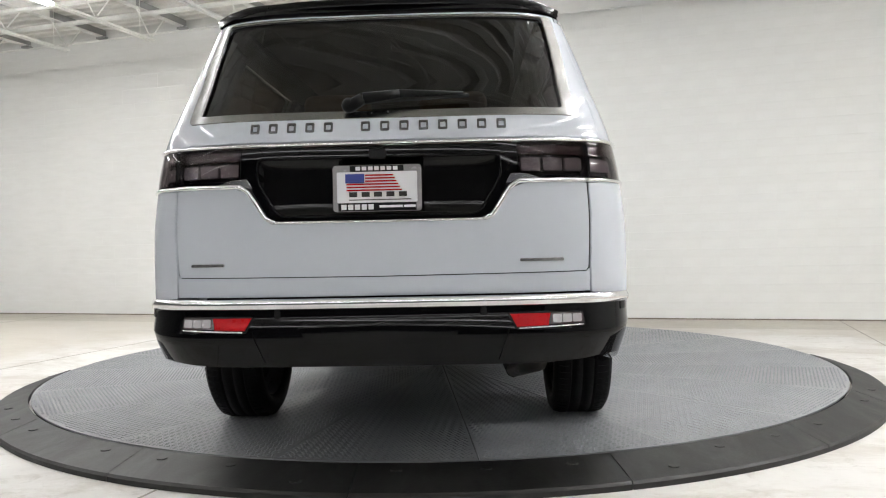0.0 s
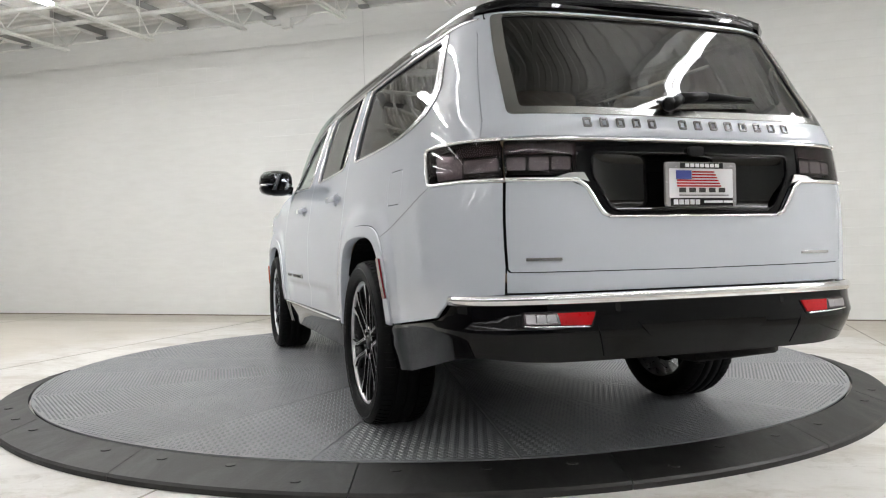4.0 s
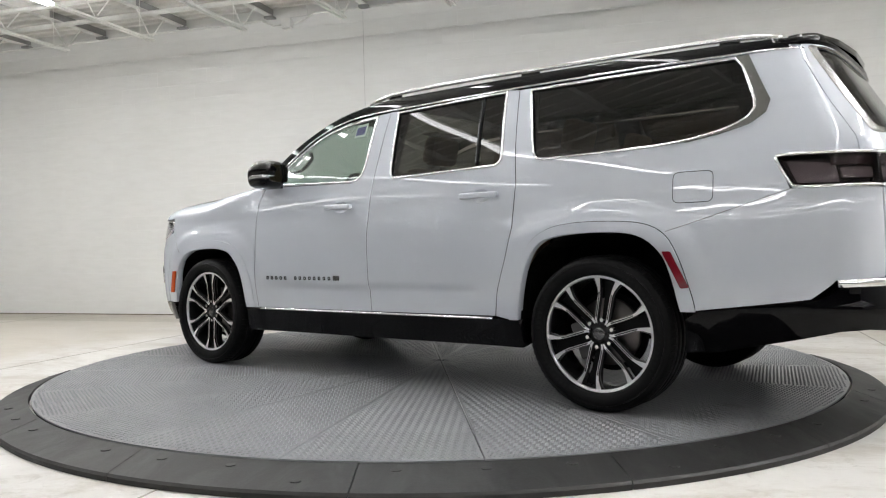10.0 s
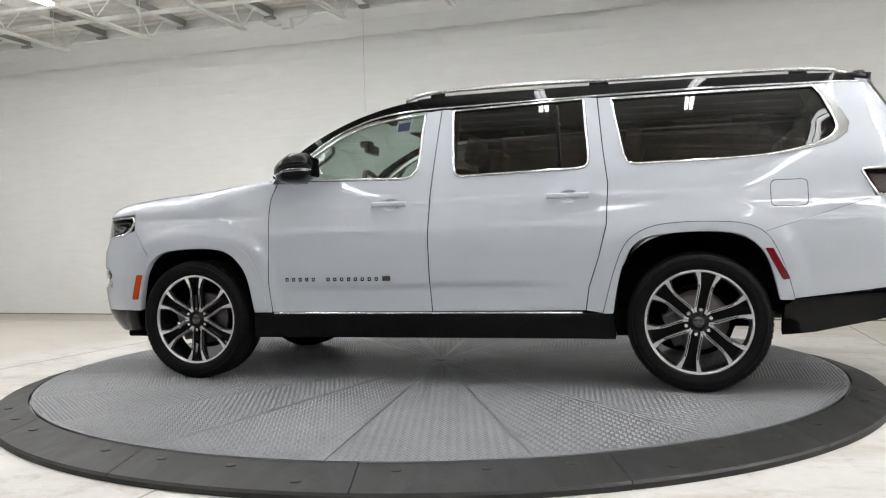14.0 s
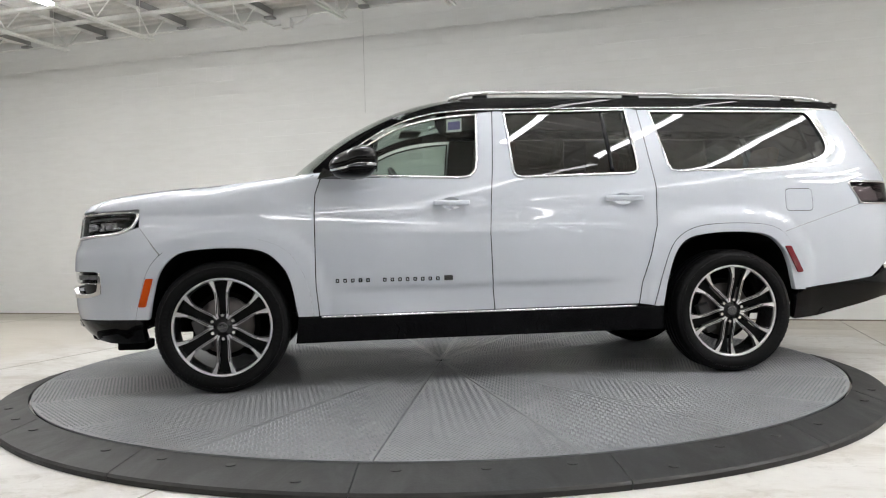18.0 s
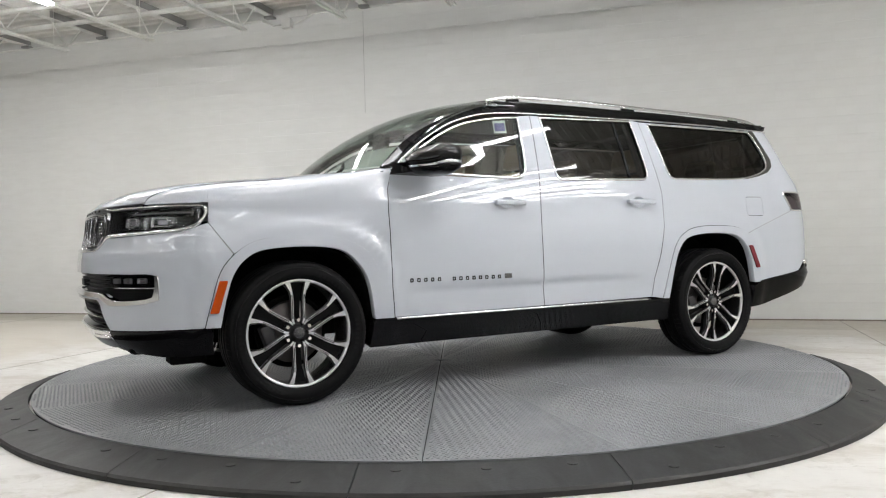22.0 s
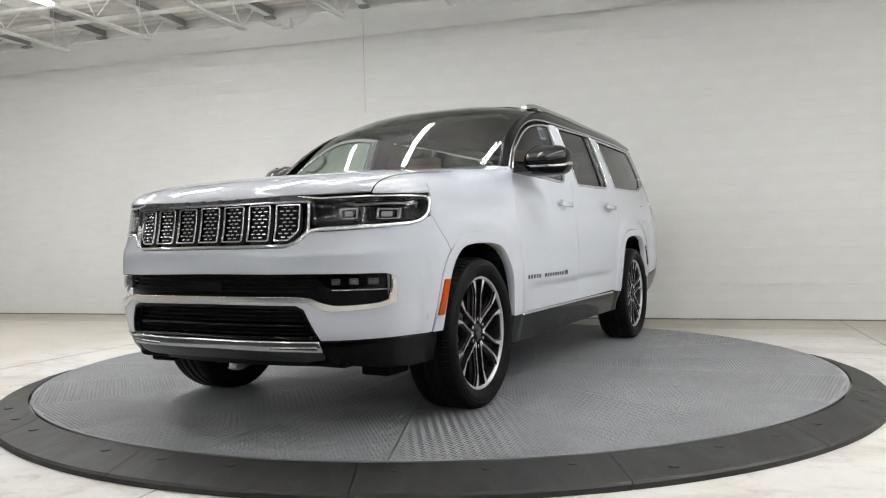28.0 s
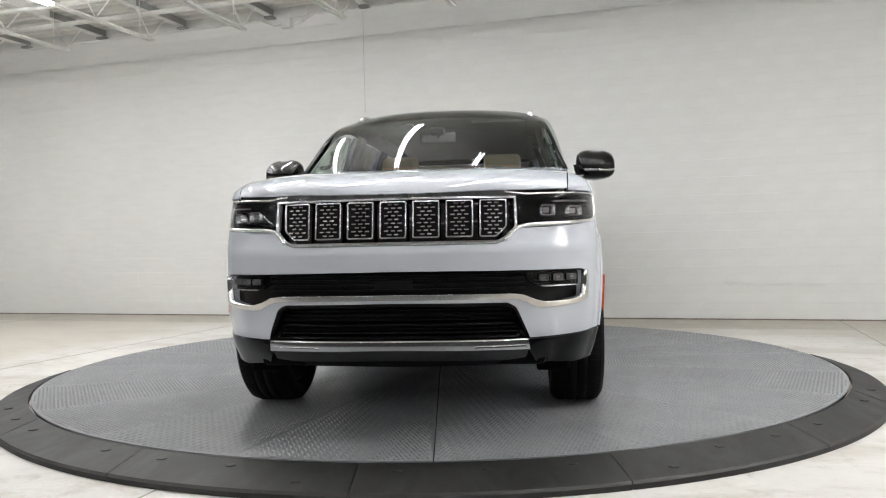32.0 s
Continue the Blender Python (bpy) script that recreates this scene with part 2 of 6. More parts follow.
def inset(poly, d):
    """The polygon drawn in by d."""
    p = np.array(poly, float)
    keep = [i for i in range(len(p)) if np.linalg.norm(p[i] - p[i - 1]) > 1e-6]
    p = p[keep]
    if area2(p) < 0:
        p = p[::-1]
    e = np.roll(p, -1, 0) - p
    n = np.stack([-e[:, 1], e[:, 0]], 1) / np.linalg.norm(e, axis=1)[:, None]
    nb = n + np.roll(n, 1, 0)
    nb /= np.maximum(np.linalg.norm(nb, axis=1), 0.3)[:, None]
    c = np.clip(np.sum(nb * n, 1), 0.5, 1)
    return [tuple(q) for q in p + nb * (d / c)[:, None]]


def inside(pts, poly):
    x, y = pts[:, 0], pts[:, 1]
    a = np.array(poly)
    b = np.roll(a, -1, 0)
    c = np.zeros(len(pts), bool)
    for (x0, y0), (x1, y1) in zip(a, b):
        if y0 == y1:
            continue
        c ^= ((y0 > y) != (y1 > y)) & (x < (x1 - x0) * (y - y0) / (y1 - y0) + x0)
    return c


def edge_gap(pts, poly):
    a = np.array(poly)
    b = np.roll(a, -1, 0)
    best = np.full(len(pts), 9.0)
    for p, q in zip(a, b):
        d = q - p
        t = np.clip(((pts - p) @ d) / max(d @ d, 1e-12), 0, 1)
        best = np.minimum(best, np.linalg.norm(pts - p - t[:, None] * d, axis=1))
    return best


def dense(poly, step):
    out = []
    n = len(poly)
    for i in range(n):
        a, b = np.array(poly[i]), np.array(poly[(i + 1) % n])
        k = max(1, int(math.ceil(np.linalg.norm(b - a) / step)))
        out += [tuple(a + (b - a) * j / k) for j in range(k)]
    return out


def surf_normal(surf, u, v, flip):
    e = 1e-3
    pu = np.array(surf(u + e, v)) - np.array(surf(u - e, v))
    pv = np.array(surf(u, v + e)) - np.array(surf(u, v - e))
    n = np.cross(pu, pv)
    return n / max(np.linalg.norm(n), 1e-12) * flip


def sheet(name, outline, surf, mat, step=0.05, depth=0.02, holes=(), flip=1, lift=0.0, crown=0.0):
    """A body panel: the outline filled, laid on surf, with its rim turned inwards by depth."""
    from mathutils.geometry import delaunay_2d_cdt
    loops = [dense(outline, step)] + [dense(h, step) for h in holes]
    verts, edges = [], []
    for lp in loops:
        k = len(verts)
        verts += lp
        edges += [(k + i, k + (i + 1) % len(lp)) for i in range(len(lp))]
    a = np.array(loops[0])
    gx, gy = np.meshgrid(np.arange(a[:, 0].min() + step / 2, a[:, 0].max(), step), np.arange(a[:, 1].min() + step / 2, a[:, 1].max(), step))
    g = np.stack([gx.ravel(), gy.ravel()], 1)
    if len(g):
        ok = inside(g, loops[0]) & (edge_gap(g, loops[0]) > step * 0.4)
        for h in loops[1:]:
            ok &= ~inside(g, h) & (edge_gap(g, h) > step * 0.4)
        verts += [tuple(q) for q in g[ok]]
    v2, _, f2, *_ = delaunay_2d_cdt([Vector(v) for v in verts], edges, [], 0, 1e-6)
    v2 = np.array([tuple(v) for v in v2])
    f2 = [tuple(f) for f in f2]
    cen = np.array([v2[list(f)].mean(0) for f in f2])
    ok = inside(cen, loops[0])
    for h in loops[1:]:
        ok &= ~inside(cen, h)
    f2 = [f if area2(v2[list(f)]) > 0 else f[::-1] for f, k in zip(f2, ok) if k]
    if flip < 0:
        f2 = [f[::-1] for f in f2]
    nrm = np.array([surf_normal(surf, u, v, flip) for u, v in v2])
    pos = np.array([surf(u, v) for u, v in v2]) + nrm * lift
    count = {}
    for f in f2:
        for i in range(3):
            count[(f[i], f[(i + 1) % 3])] = 1
    rim = [e for e in count if (e[1], e[0]) not in count]
    vs, ns, fs = list(pos), list(nrm), list(f2)
    if depth:
        idx = {}
        # the rim is rounded over in one short step and then turned inwards
        out = {}
        for i, j in rim:
            d = pos[j] - pos[i]
            o = np.cross(d, nrm[i])
            o = o / max(np.linalg.norm(o), 1e-12)
            for k in (i, j):
                out[k] = out.get(k, 0) + o
        for k, o in out.items():
            o = o / max(np.linalg.norm(o), 1e-12)
            idx[k] = len(vs)
            r = min(0.003, depth * 0.3)
            vs += [pos[k] + o * r * 0.25 - nrm[k] * r * 0.5, pos[k] + o * r * 0.3 - nrm[k] * depth]
            ns += [(o + nrm[k]) / np.linalg.norm(o + nrm[k]), o]
        for i, j in rim:
            a0, b0 = idx[i], idx[j]
            fs += [(j, i, a0, b0), (b0, a0, a0 + 1, b0 + 1)]
    return mesh_of(name, vs, fs, mat, True, ns)


def strip(name, path, surf, mat, width=0.012, height=0.006, closed=False, flip=1, lift=0.0, step=0.04):
    """A moulding of rounded section swept along a path on surf."""
    p2 = dense(path, step) if closed else dense(path, step)[: -max(1, int(math.ceil(np.linalg.norm(np.array(path[0]) - np.array(path[-1])) / step)))] + [path[-1]]
    pos = np.array([surf(u, v) for u, v in p2])
    nrm = np.array([surf_normal(surf, u, v, flip) for u, v in p2])
    return sweep(name, pos + nrm * lift, nrm, mat, width, height, closed)


def sweep(name, pos, nrm, mat, width, height, closed=False):
    n = len(pos)
    pos, nrm = np.array(pos, float), np.array(nrm, float)
    tan = np.roll(pos, -1, 0) - np.roll(pos, 1, 0)
    if not closed:
        tan[0], tan[-1] = pos[1] - pos[0], pos[-1] - pos[-2]
    tan /= np.maximum(np.linalg.norm(tan, axis=1), 1e-9)[:, None]
    side = np.cross(tan, nrm)
    side /= np.maximum(np.linalg.norm(side, axis=1), 1e-9)[:, None]
    prof = [(-0.5, -0.4), (-0.5, 0.35), (-0.36, 0.82), (0, 1.0), (0.36, 0.82), (0.5, 0.35), (0.5, -0.4)]
    k = len(prof)
    vs = [pos[i] + side[i] * a * width + nrm[i] * b * height for i in range(n) for a, b in prof]
    fs = []
    for i in range(n if closed else n - 1):
        j = (i + 1) % n
        fs += [(i * k + m, j * k + m, j * k + m + 1, i * k + m + 1) for m in range(k - 1)]
    if not closed:
        fs += [tuple(range(k)), tuple(range((n - 1) * k + k - 1, (n - 1) * k - 1, -1))]
    bm = bmesh.new()
    bv = [bm.verts.new(tuple(v)) for v in vs]
    for f in fs:
        bm.faces.new([bv[i] for i in f])
    bmesh.ops.recalc_face_normals(bm, faces=bm.faces)
    me = bpy.data.meshes.new(name)
    bm.to_mesh(me)
    bm.free()
    me.materials.append(mat)
    me.polygons.foreach_set("use_smooth", [True] * len(me.polygons))
    return me


ROOM = Matrix.Translation((0, 0, 0)) @ Matrix.Rotation(radians(WALL_TURN), 4, "Z")   # x along the wall, y towards it


# ---------------------------------------------------------------- the room
def room():
    def slab(name, x0, x1, y0, y1, z0, z1, mat, label, cat):
        bm = bmesh.new()
        box(bm, (x0 + x1) / 2, (y0 + y1) / 2, (z0 + z1) / 2, x1 - x0, y1 - y0, z1 - z0)
        ob = part(name, bm, mat)
        ob.matrix_world = ROOM
        return tagged(ob, label, cat, kind="structure")

    X0, X1, Y0 = -13.0, 11.0, -15.0
    # unseen floor behind the camera, made dark for the car's reflections
    slab("floor_2", X0 - 0.3, X1 + 0.3, Y0 - 0.3, -7.2, FLOOR_Z - 0.15, FLOOR_Z - 0.002, DIM, "unseen dark floor behind the camera, added to darken reflections", "floor")
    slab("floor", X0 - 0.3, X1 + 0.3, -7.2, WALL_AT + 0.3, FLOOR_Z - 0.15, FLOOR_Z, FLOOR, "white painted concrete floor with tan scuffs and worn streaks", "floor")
    back = slab("wall_north", X0 - 0.3, X1 + 0.3, WALL_AT + 0.004, WALL_AT + 0.3, FLOOR_Z, 4.8, WALL, "white painted concrete block wall with faint courses", "wall")
    # out of view; grey is chosen to dim reflections and bounced light
    slab("wall_west", X0 - 0.3, X0, Y0, WALL_AT, FLOOR_Z, 4.8, DIM2, "unseen grey side wall, added to dim reflections and bounce", "wall")
    # also out of view; white so that it bounces light onto the right
    slab("wall_east", X1, X1 + 0.3, Y0, WALL_AT, FLOOR_Z, 4.8, WALL, "unseen white side wall, added to bounce light onto the right", "wall")
    # likewise an unseen dark wall that closes the room for reflections
    slab("wall_south", X0 - 0.3, X1 + 0.3, Y0 - 0.3, Y0, FLOOR_Z, 4.8, DIM, "unseen dark wall behind the camera, added to darken reflections", "wall")
    for k, x in enumerate((-6.95, -3.42, -0.14, 3.38, 6.9)):
        bm = bmesh.new()
        box(bm, x, -1.76, FLOOR_Z + 0.001, 0.010, 10.8, 0.002)
        ob = part("floor_joint", bm, JOINT)
        ob.matrix_world = ROOM
        tagged(ob, "thin grey saw-cut joint in the painted floor", "floor joint", kind="structure")
    # corrugated roof deck, ribs along the back wall
    vs, fs = [], []
    y, k = Y0 - 0.2, 0
    prof = [(0.0, 0.0), (0.075, 0.0), (0.095, 0.045), (0.17, 0.045)]
    while y < WALL_AT + 0.2:
        for dy, dz in prof:
            vs += [(X0 - 0.2, y + dy, CEIL_Z + dz), (X1 + 0.2, y + dy, CEIL_Z + dz)]
        y += 0.19
    n = len(vs) // 2
    fs = [(2 * i, 2 * i + 2, 2 * i + 3, 2 * i + 1) for i in range(n - 1)]
    k = len(vs)
    vs += [(X0 - 0.2, Y0 - 0.2, 4.8), (X1 + 0.2, Y0 - 0.2, 4.8), (X1 + 0.2, WALL_AT + 0.2, 4.8), (X0 - 0.2, WALL_AT + 0.2, 4.8)]
    fs.append((k, k + 1, k + 2, k + 3))
    ob = part("ceiling", mesh_of("ceiling", vs, fs, CEIL))
    ob.matrix_world = ROOM
    tagged(ob, "cream painted corrugated steel roof deck", "ceiling", kind="structure")
    return back


# ---------------------------------------------------------------- turntable
DECK_R = 2.785


def turntable():
    tt = thing("turntable", "round turntable of grey tread plate sectors", "turntable")
    bm = bmesh.new()
    bmesh.ops.create_cone(bm, cap_ends=True, segments=160, radius1=DECK_R - 0.01, radius2=DECK_R - 0.01, depth=0.02)
    bmesh.ops.translate(bm, verts=bm.verts, vec=(0, 0, -0.02))
    part("base_disc", bm, DARK, tt, "dark steel base disc")
    half = radians(9)
    gap = 0.0022
    # one sector of plate along +x
    arc = [(math.cos(a) * DECK_R, math.sin(a) * DECK_R) for a in np.linspace(-half, half, 13)]
    poly = [(0.02, 0)] + arc
    poly = inset(poly, gap)
    top = [(x, y, 0.0) for x, y in poly]
    low = [(x, y, -0.008) for x, y in poly]
    n = len(poly)
    fs = [tuple(range(n))] + [(i, i + n, (i + 1) % n + n, (i + 1) % n) for i in range(n)]
    plate = mesh_of("sector_plate", top + low, fs, PLATE)
    # raised treads, alternately turned
    vs, fs = [], []
    pitch = 0.0215
    L, W, H = 0.0098, 0.0038, 0.0026
    for ix in range(4, 136):
        for iy in range(-23, 24):
            x, y = (ix + 0.5) * pitch, (iy + 0.5 * (ix % 2)) * pitch
            if math.hypot(x, y) > DECK_R - 0.02 or abs(math.atan2(y, x)) > half - 0.018 / x:
                continue
            t = radians(45 if (ix + iy) % 2 else -45)
            c, s = math.cos(t), math.sin(t)
            k = len(vs)
            for a, b, h in ((-L, 0, 0), (0, -W, 0), (L, 0, 0), (0, W, 0), (-L * 0.6, 0, H), (L * 0.6, 0, H)):
                vs.append((x + a * c - b * s, y + a * s + b * c, h))
            fs += [(k, k + 1, k + 4), (k + 1, k + 5, k + 4), (k + 1, k + 2, k + 5), (k + 2, k + 3, k + 5), (k + 3, k + 4, k + 5), (k + 3, k, k + 4)]
    tread = mesh_of("treads", vs, fs, PLATE)
    for i in range(20):
        m = Matrix.Rotation(radians(-87.7 + 9 + 18 * i), 4, "Z")
        p = part("sector_plate", plate, PLATE, tt)
        p.matrix_local = m
        t = part("treads", tread, PLATE, p)
        t["kind"] = "stuff"
    return tt


def ring():
    """Rubber mats along the near side of the deck, cut to a circle."""
    rg = thing("turntable_surround", "crescent of worn black rubber mats along the turntable's edge", "floor mat", kind="structure")
    # the outer edge is a circle set off towards the camera, so the ring thins out on both sides
    r0, r1, cy = DECK_R + 0.012, 2.818, -0.374
    cuts = [-4, -2.17, -1.35, -0.345, 0.70, 1.65, 2.37, 4]
    for a, b in zip(cuts, cuts[1:]):
        a0, b0 = max(a + 0.002, -r1), min(b - 0.002, r1)
        if b0 <= a0:
            continue
        xs = np.linspace(a0, b0, 40)
        vs, fs = [], []
        for x in xs:
            reach = math.sqrt(max(r1 ** 2 - x * x, 0))
            yo = cy - reach
            yi = min(-math.sqrt(max(r0 ** 2 - x * x, 0)), cy + reach)
            ym = min(yo + 0.012, yi)
            for yy, z in ((yi, FLOOR_Z), (yi, -0.002), (ym, -0.004), (yo, -0.014), (yo, FLOOR_Z)):
                vs.append((x, yy, z))
        for i in range(len(xs) - 1):
            fs += [(5 * i + k, 5 * i + 5 + k, 5 * i + 6 + k, 5 * i + 1 + k) for k in range(4)]
        fs += [(0, 1, 2, 3, 4), tuple(range(len(vs) - 1, len(vs) - 6, -1))]
        bm = bmesh.new()
        bv = [bm.verts.new(v) for v in vs]
        for f in fs:
            try:
                bm.faces.new([bv[i] for i in f])
            except ValueError:
                pass
        bmesh.ops.remove_doubles(bm, verts=bm.verts, dist=1e-5)
        part("rubber_mat", bm, MAT, rg)
    bm = bmesh.new()
    bmesh.ops.create_cone(bm, cap_ends=True, segments=20, radius1=0.024, radius2=0.021, depth=0.006)
    plug = bpy.data.meshes.new("mat_plug")
    bm.to_mesh(plug)
    bm.free()
    plug.materials.append(MAT)
    for i in range(52):
        a = radians(-90 + 3.4 + 6.92 * i)
        r = 2.90 + (0.16 if i % 4 == 2 else 0.0)
        if math.hypot(r * math.cos(a), r * math.sin(a) - cy) > r1 - 0.06:
            continue
        p = part("mat_plug", plug, MAT, rg)
        p.matrix_local = Matrix.Translation((r * math.cos(a), r * math.sin(a), -0.002))
    return rg
# ---------------------------------------------------------------- the car's surfaces
# car space: x forwards from the rear axle, y to the driver's side, z up
def table(pairs):
    a = np.array(pairs, float)
    x, y = a[:, 0], a[:, 1]
    d = np.diff(y) / np.diff(x)
    m = np.concatenate([[d[0]], np.where(d[:-1] * d[1:] > 0, 2 * d[:-1] * d[1:] / np.where(d[:-1] + d[1:] == 0, 1, d[:-1] + d[1:]), 0), [d[-1]]])

    def f(t):
        t = min(max(t, x[0]), x[-1])
        i = min(int(np.searchsorted(x, t, side="right")) - 1, len(x) - 2)
        h = x[i + 1] - x[i]
        s = (t - x[i]) / h
        return float((1 + 2 * s) * (1 - s) ** 2 * y[i] + s * (1 - s) ** 2 * h * m[i] + s * s * (3 - 2 * s) * y[i + 1] + s * s * (s - 1) * h * m[i + 1])
    return f


half_w = table([(0.2, 0.90), (0.32, 0.92), (0.45, 0.950), (0.6, 0.964), (0.75, 0.970), (0.86, 0.970), (0.94, 0.967), (1.0, 0.962), (1.05, 0.9555), (1.1, 0.9485), (1.2, 0.9365), (1.32, 0.914), (1.45, 0.877), (1.6, 0.828), (1.75, 0.772), (1.83, 0.738), (1.9, 0.69)])
nose = table([(0.2, 4.10), (0.32, 4.22), (0.42, 4.31), (0.55, 4.345), (0.75, 4.35), (0.87, 4.345), (0.93, 4.315), (1.0, 4.30), (1.12, 4.285), (1.2, 4.22), (1.3, 4.1)])
tail = table([(0.3, -1.30), (0.5, -1.34), (0.75, -1.355), (1.0, -1.358), (1.2, -1.352), (1.3, -1.34), (1.38, -1.30), (1.5, -1.225), (1.65, -1.135), (1.8, -1.045), (1.9, -0.98)])
hood_z = table([(2.5, 1.40), (2.7, 1.375), (2.9, 1.345), (3.2, 1.325), (3.6, 1.295), (3.9, 1.26), (4.1, 1.22), (4.20, 1.186), (4.26, 1.152), (4.292, 1.110)])
FRONT_C, REAR_C, FRONT_N, REAR_N = 3.5, -0.6, 3.0, 4.5


def arc_table(n, a, b):
    t = np.linspace(0, math.pi / 2, 3000)
    yr, xr = np.sin(t) ** (2 / n), np.cos(t) ** (2 / n)
    s = np.concatenate([[0], np.cumsum(np.hypot(np.diff(yr * b), np.diff(xr * a)))])
    return s, yr, xr


FS, FY, FX = arc_table(FRONT_N, 0.845, 0.962)
RS, RY, RX = arc_table(REAR_N, 0.755, 0.962)


def plan_taper(x, z):
    """The upper body narrows a little towards the windscreen."""
    k = min(max((z - 1.15) / 0.35, 0), 1)
    return 1 - 0.05 * k * max(0, (x - 1.2) / 1.4) ** 2 - 0.025 * k * max(0, (0.2 - x) / 1.2) ** 2 - 0.015 * min(max((0.1 - x) / 0.8, 0), 1) ** 1.5


def ease(t):
    t = min(max(t, 0.0), 1.0)
    return t * t * (3 - 2 * t)


def haunch(x, z):
    """The body swells a little round each wheel arch."""
    out = 0.0
    for x0, a, b, soft in ((3.28, 0.535, 0.557, 0.14), (0.01, 0.515, 0.585, 0.17)):
        if abs(x - x0) < 0.75 and z < 1.12:
            rho = ((abs(x - x0) / a) ** 3 + (max(z - 0.40, 0) / b) ** 3) ** (1 / 3)
            out = max(out, 0.012 * (1 - ease((rho - 1.05) / soft)))
    return out


def side(x, z):
    h = half_w(z) * plan_taper(x, z) + haunch(x, z)
    if x > FRONT_C:
        u = min((x - FRONT_C) / (nose(z) - FRONT_C), 0.9999)
        h *= (1 - u ** FRONT_N) ** (1 / FRONT_N)
    elif x < REAR_C:
        u = min((REAR_C - x) / (REAR_C - tail(z)), 0.9999)
        h *= (1 - u ** REAR_N) ** (1 / REAR_N)
    return h


CUPS = ((1.868, 1.146), (0.734, 1.160))      # hand hollows behind the door handles


def door_side(x, z):
    """The side with the shallow scallop low on the doors."""
    y = side(x, z)
    if z < 0.66 and 0.62 < x < 2.70:
        line = 0.648 - 0.012 * (x - 0.6) / 2
        w = ease((x - 0.64) / 0.45) * ease((2.68 - x) / 0.30)
        y -= 0.013 * w * ease((line - z) / 0.045) * min(max((z - 0.45) / 0.15, 0), 1)
    return y


def left(x, z):
    return (x, door_side(x, z), z)


def right(x, z):
    return (x, -door_side(x, z), z)


def cup_surface(x, z):
    y = side(x, z)
    for cx, cz in CUPS:
        r = ((x - cx) / 0.064) ** 2 + ((z - cz) / 0.040) ** 2
        if r < 1:
            y -= 0.030 * (1 - r) ** 0.7
    return (x, y, z)


def cup_outline(i, grow=1.0):
    cx, cz = CUPS[i]
    return [(cx + 0.064 * grow * math.cos(a), cz + 0.040 * grow * math.sin(a)) for a in np.linspace(0, 2 * math.pi, 25)[:-1]]



def front(s, z):
    a = abs(s)
    if a <= FS[-1]:
        y, u = np.interp(a, FS, FY), np.interp(a, FS, FX)
        x = FRONT_C + (nose(z) - FRONT_C) * u
    else:
        y, x = 1.0, FRONT_C - (a - FS[-1])
    return (x, math.copysign(y * (half_w(z) * plan_taper(x, z) + haunch(x, z)), s), z)


def rear(s, z):
    a = abs(s)
    if a <= RS[-1]:
        y, u = np.interp(a, RS, RY), np.interp(a, RS, RX)
        x = REAR_C - (REAR_C - tail(z)) * u
    else:
        y, x = 1.0, REAR_C + (a - RS[-1])
    return (x, -math.copysign(y * (half_w(z) * plan_taper(x, z) + haunch(x, z)), s), z)


def fy(y, z):
    """Place on the front wrap, by its y."""
    return (float(np.interp(min(abs(y) / half_w(z), 1), FY, FS)) * (1 if y >= 0 else -1), z)


def fx(x, z):
    """Place on the front wrap's driver's side, by its x."""
    u = (x - FRONT_C) / (nose(z) - FRONT_C)
    return (float(np.interp(u, FX[::-1], FS[::-1])) if u > 0 else FS[-1] + FRONT_C - x, z)


def ry(y, z):
    return (float(np.interp(min(abs(y) / (half_w(z) * plan_taper(-1, z)), 1), RY, RS)) * (-1 if y >= 0 else 1), z)


def rx(x, z):
    u = (REAR_C - x) / (REAR_C - tail(z))
    return (-float(np.interp(u, RX[::-1], RS[::-1])) if u > 0 else REAR_C - RS[-1] - x, z)


def fender_m(x):
    k = min(max((3.45 - x) / 0.75, 0), 1)
    return 4 + 5 * k * k * (3 - 2 * k)


def hood(x, y):
    b = 1.08
    h = side(x, b)
    r = min(abs(y) / h, 0.9999)
    m = fender_m(x)
    return (x, y, b + (hood_z(x) - b) * (1 - r ** m) ** (1 / m))


def ridge(x):
    m = fender_m(x)
    return side(x, 1.08) * 0.5 ** (1 / m), 1.08 + (hood_z(x) - 1.08) * 0.5 ** (1 / m)


def fender(x, z):
    b = 1.08
    if z <= b:
        return (x, side(x, z), z)
    m = fender_m(x)
    r = min((z - b) / (hood_z(x) - b), 0.9999)
    y = side(x, b) * (1 - r ** m) ** (1 / m)
    # runs into the door's surface below the cowl
    k = min(max((3.05 - x) / 0.35, 0), 1) * max(0, 1 - (r / 0.93) ** 6)
    return (x, y + (side(x, z) - y) * k, z)


def roof(x, y):
    c = roof_z(x)
    return (x, y, c - 0.05 * (abs(y) / 0.735) ** 4 - 0.014 * (y / 0.735) ** 2)


roof_z = table([(-1.1, 1.858), (-0.95, 1.878), (-0.5, 1.90), (0.3, 1.91), (1.0, 1.922), (1.5, 1.92), (1.9, 1.90)])


def screen(u, v):
    """Windscreen: u across from -1 to 1, v from base to top."""
    a, b, c = (2.94, 1.375), (2.42, 1.84), (1.82, 1.912)
    x = (1 - v) ** 2 * a[0] + 2 * v * (1 - v) * b[0] + v * v * c[0]
    z = (1 - v) ** 2 * a[1] + 2 * v * (1 - v) * b[1] + v * v * c[1]
    w = 0.86 + (0.735 - 0.86) * v
    return (x - (0.27 - 0.15 * v) * u * u, w * u, z - (0.0 + 0.075 * v) * abs(u) ** 3)


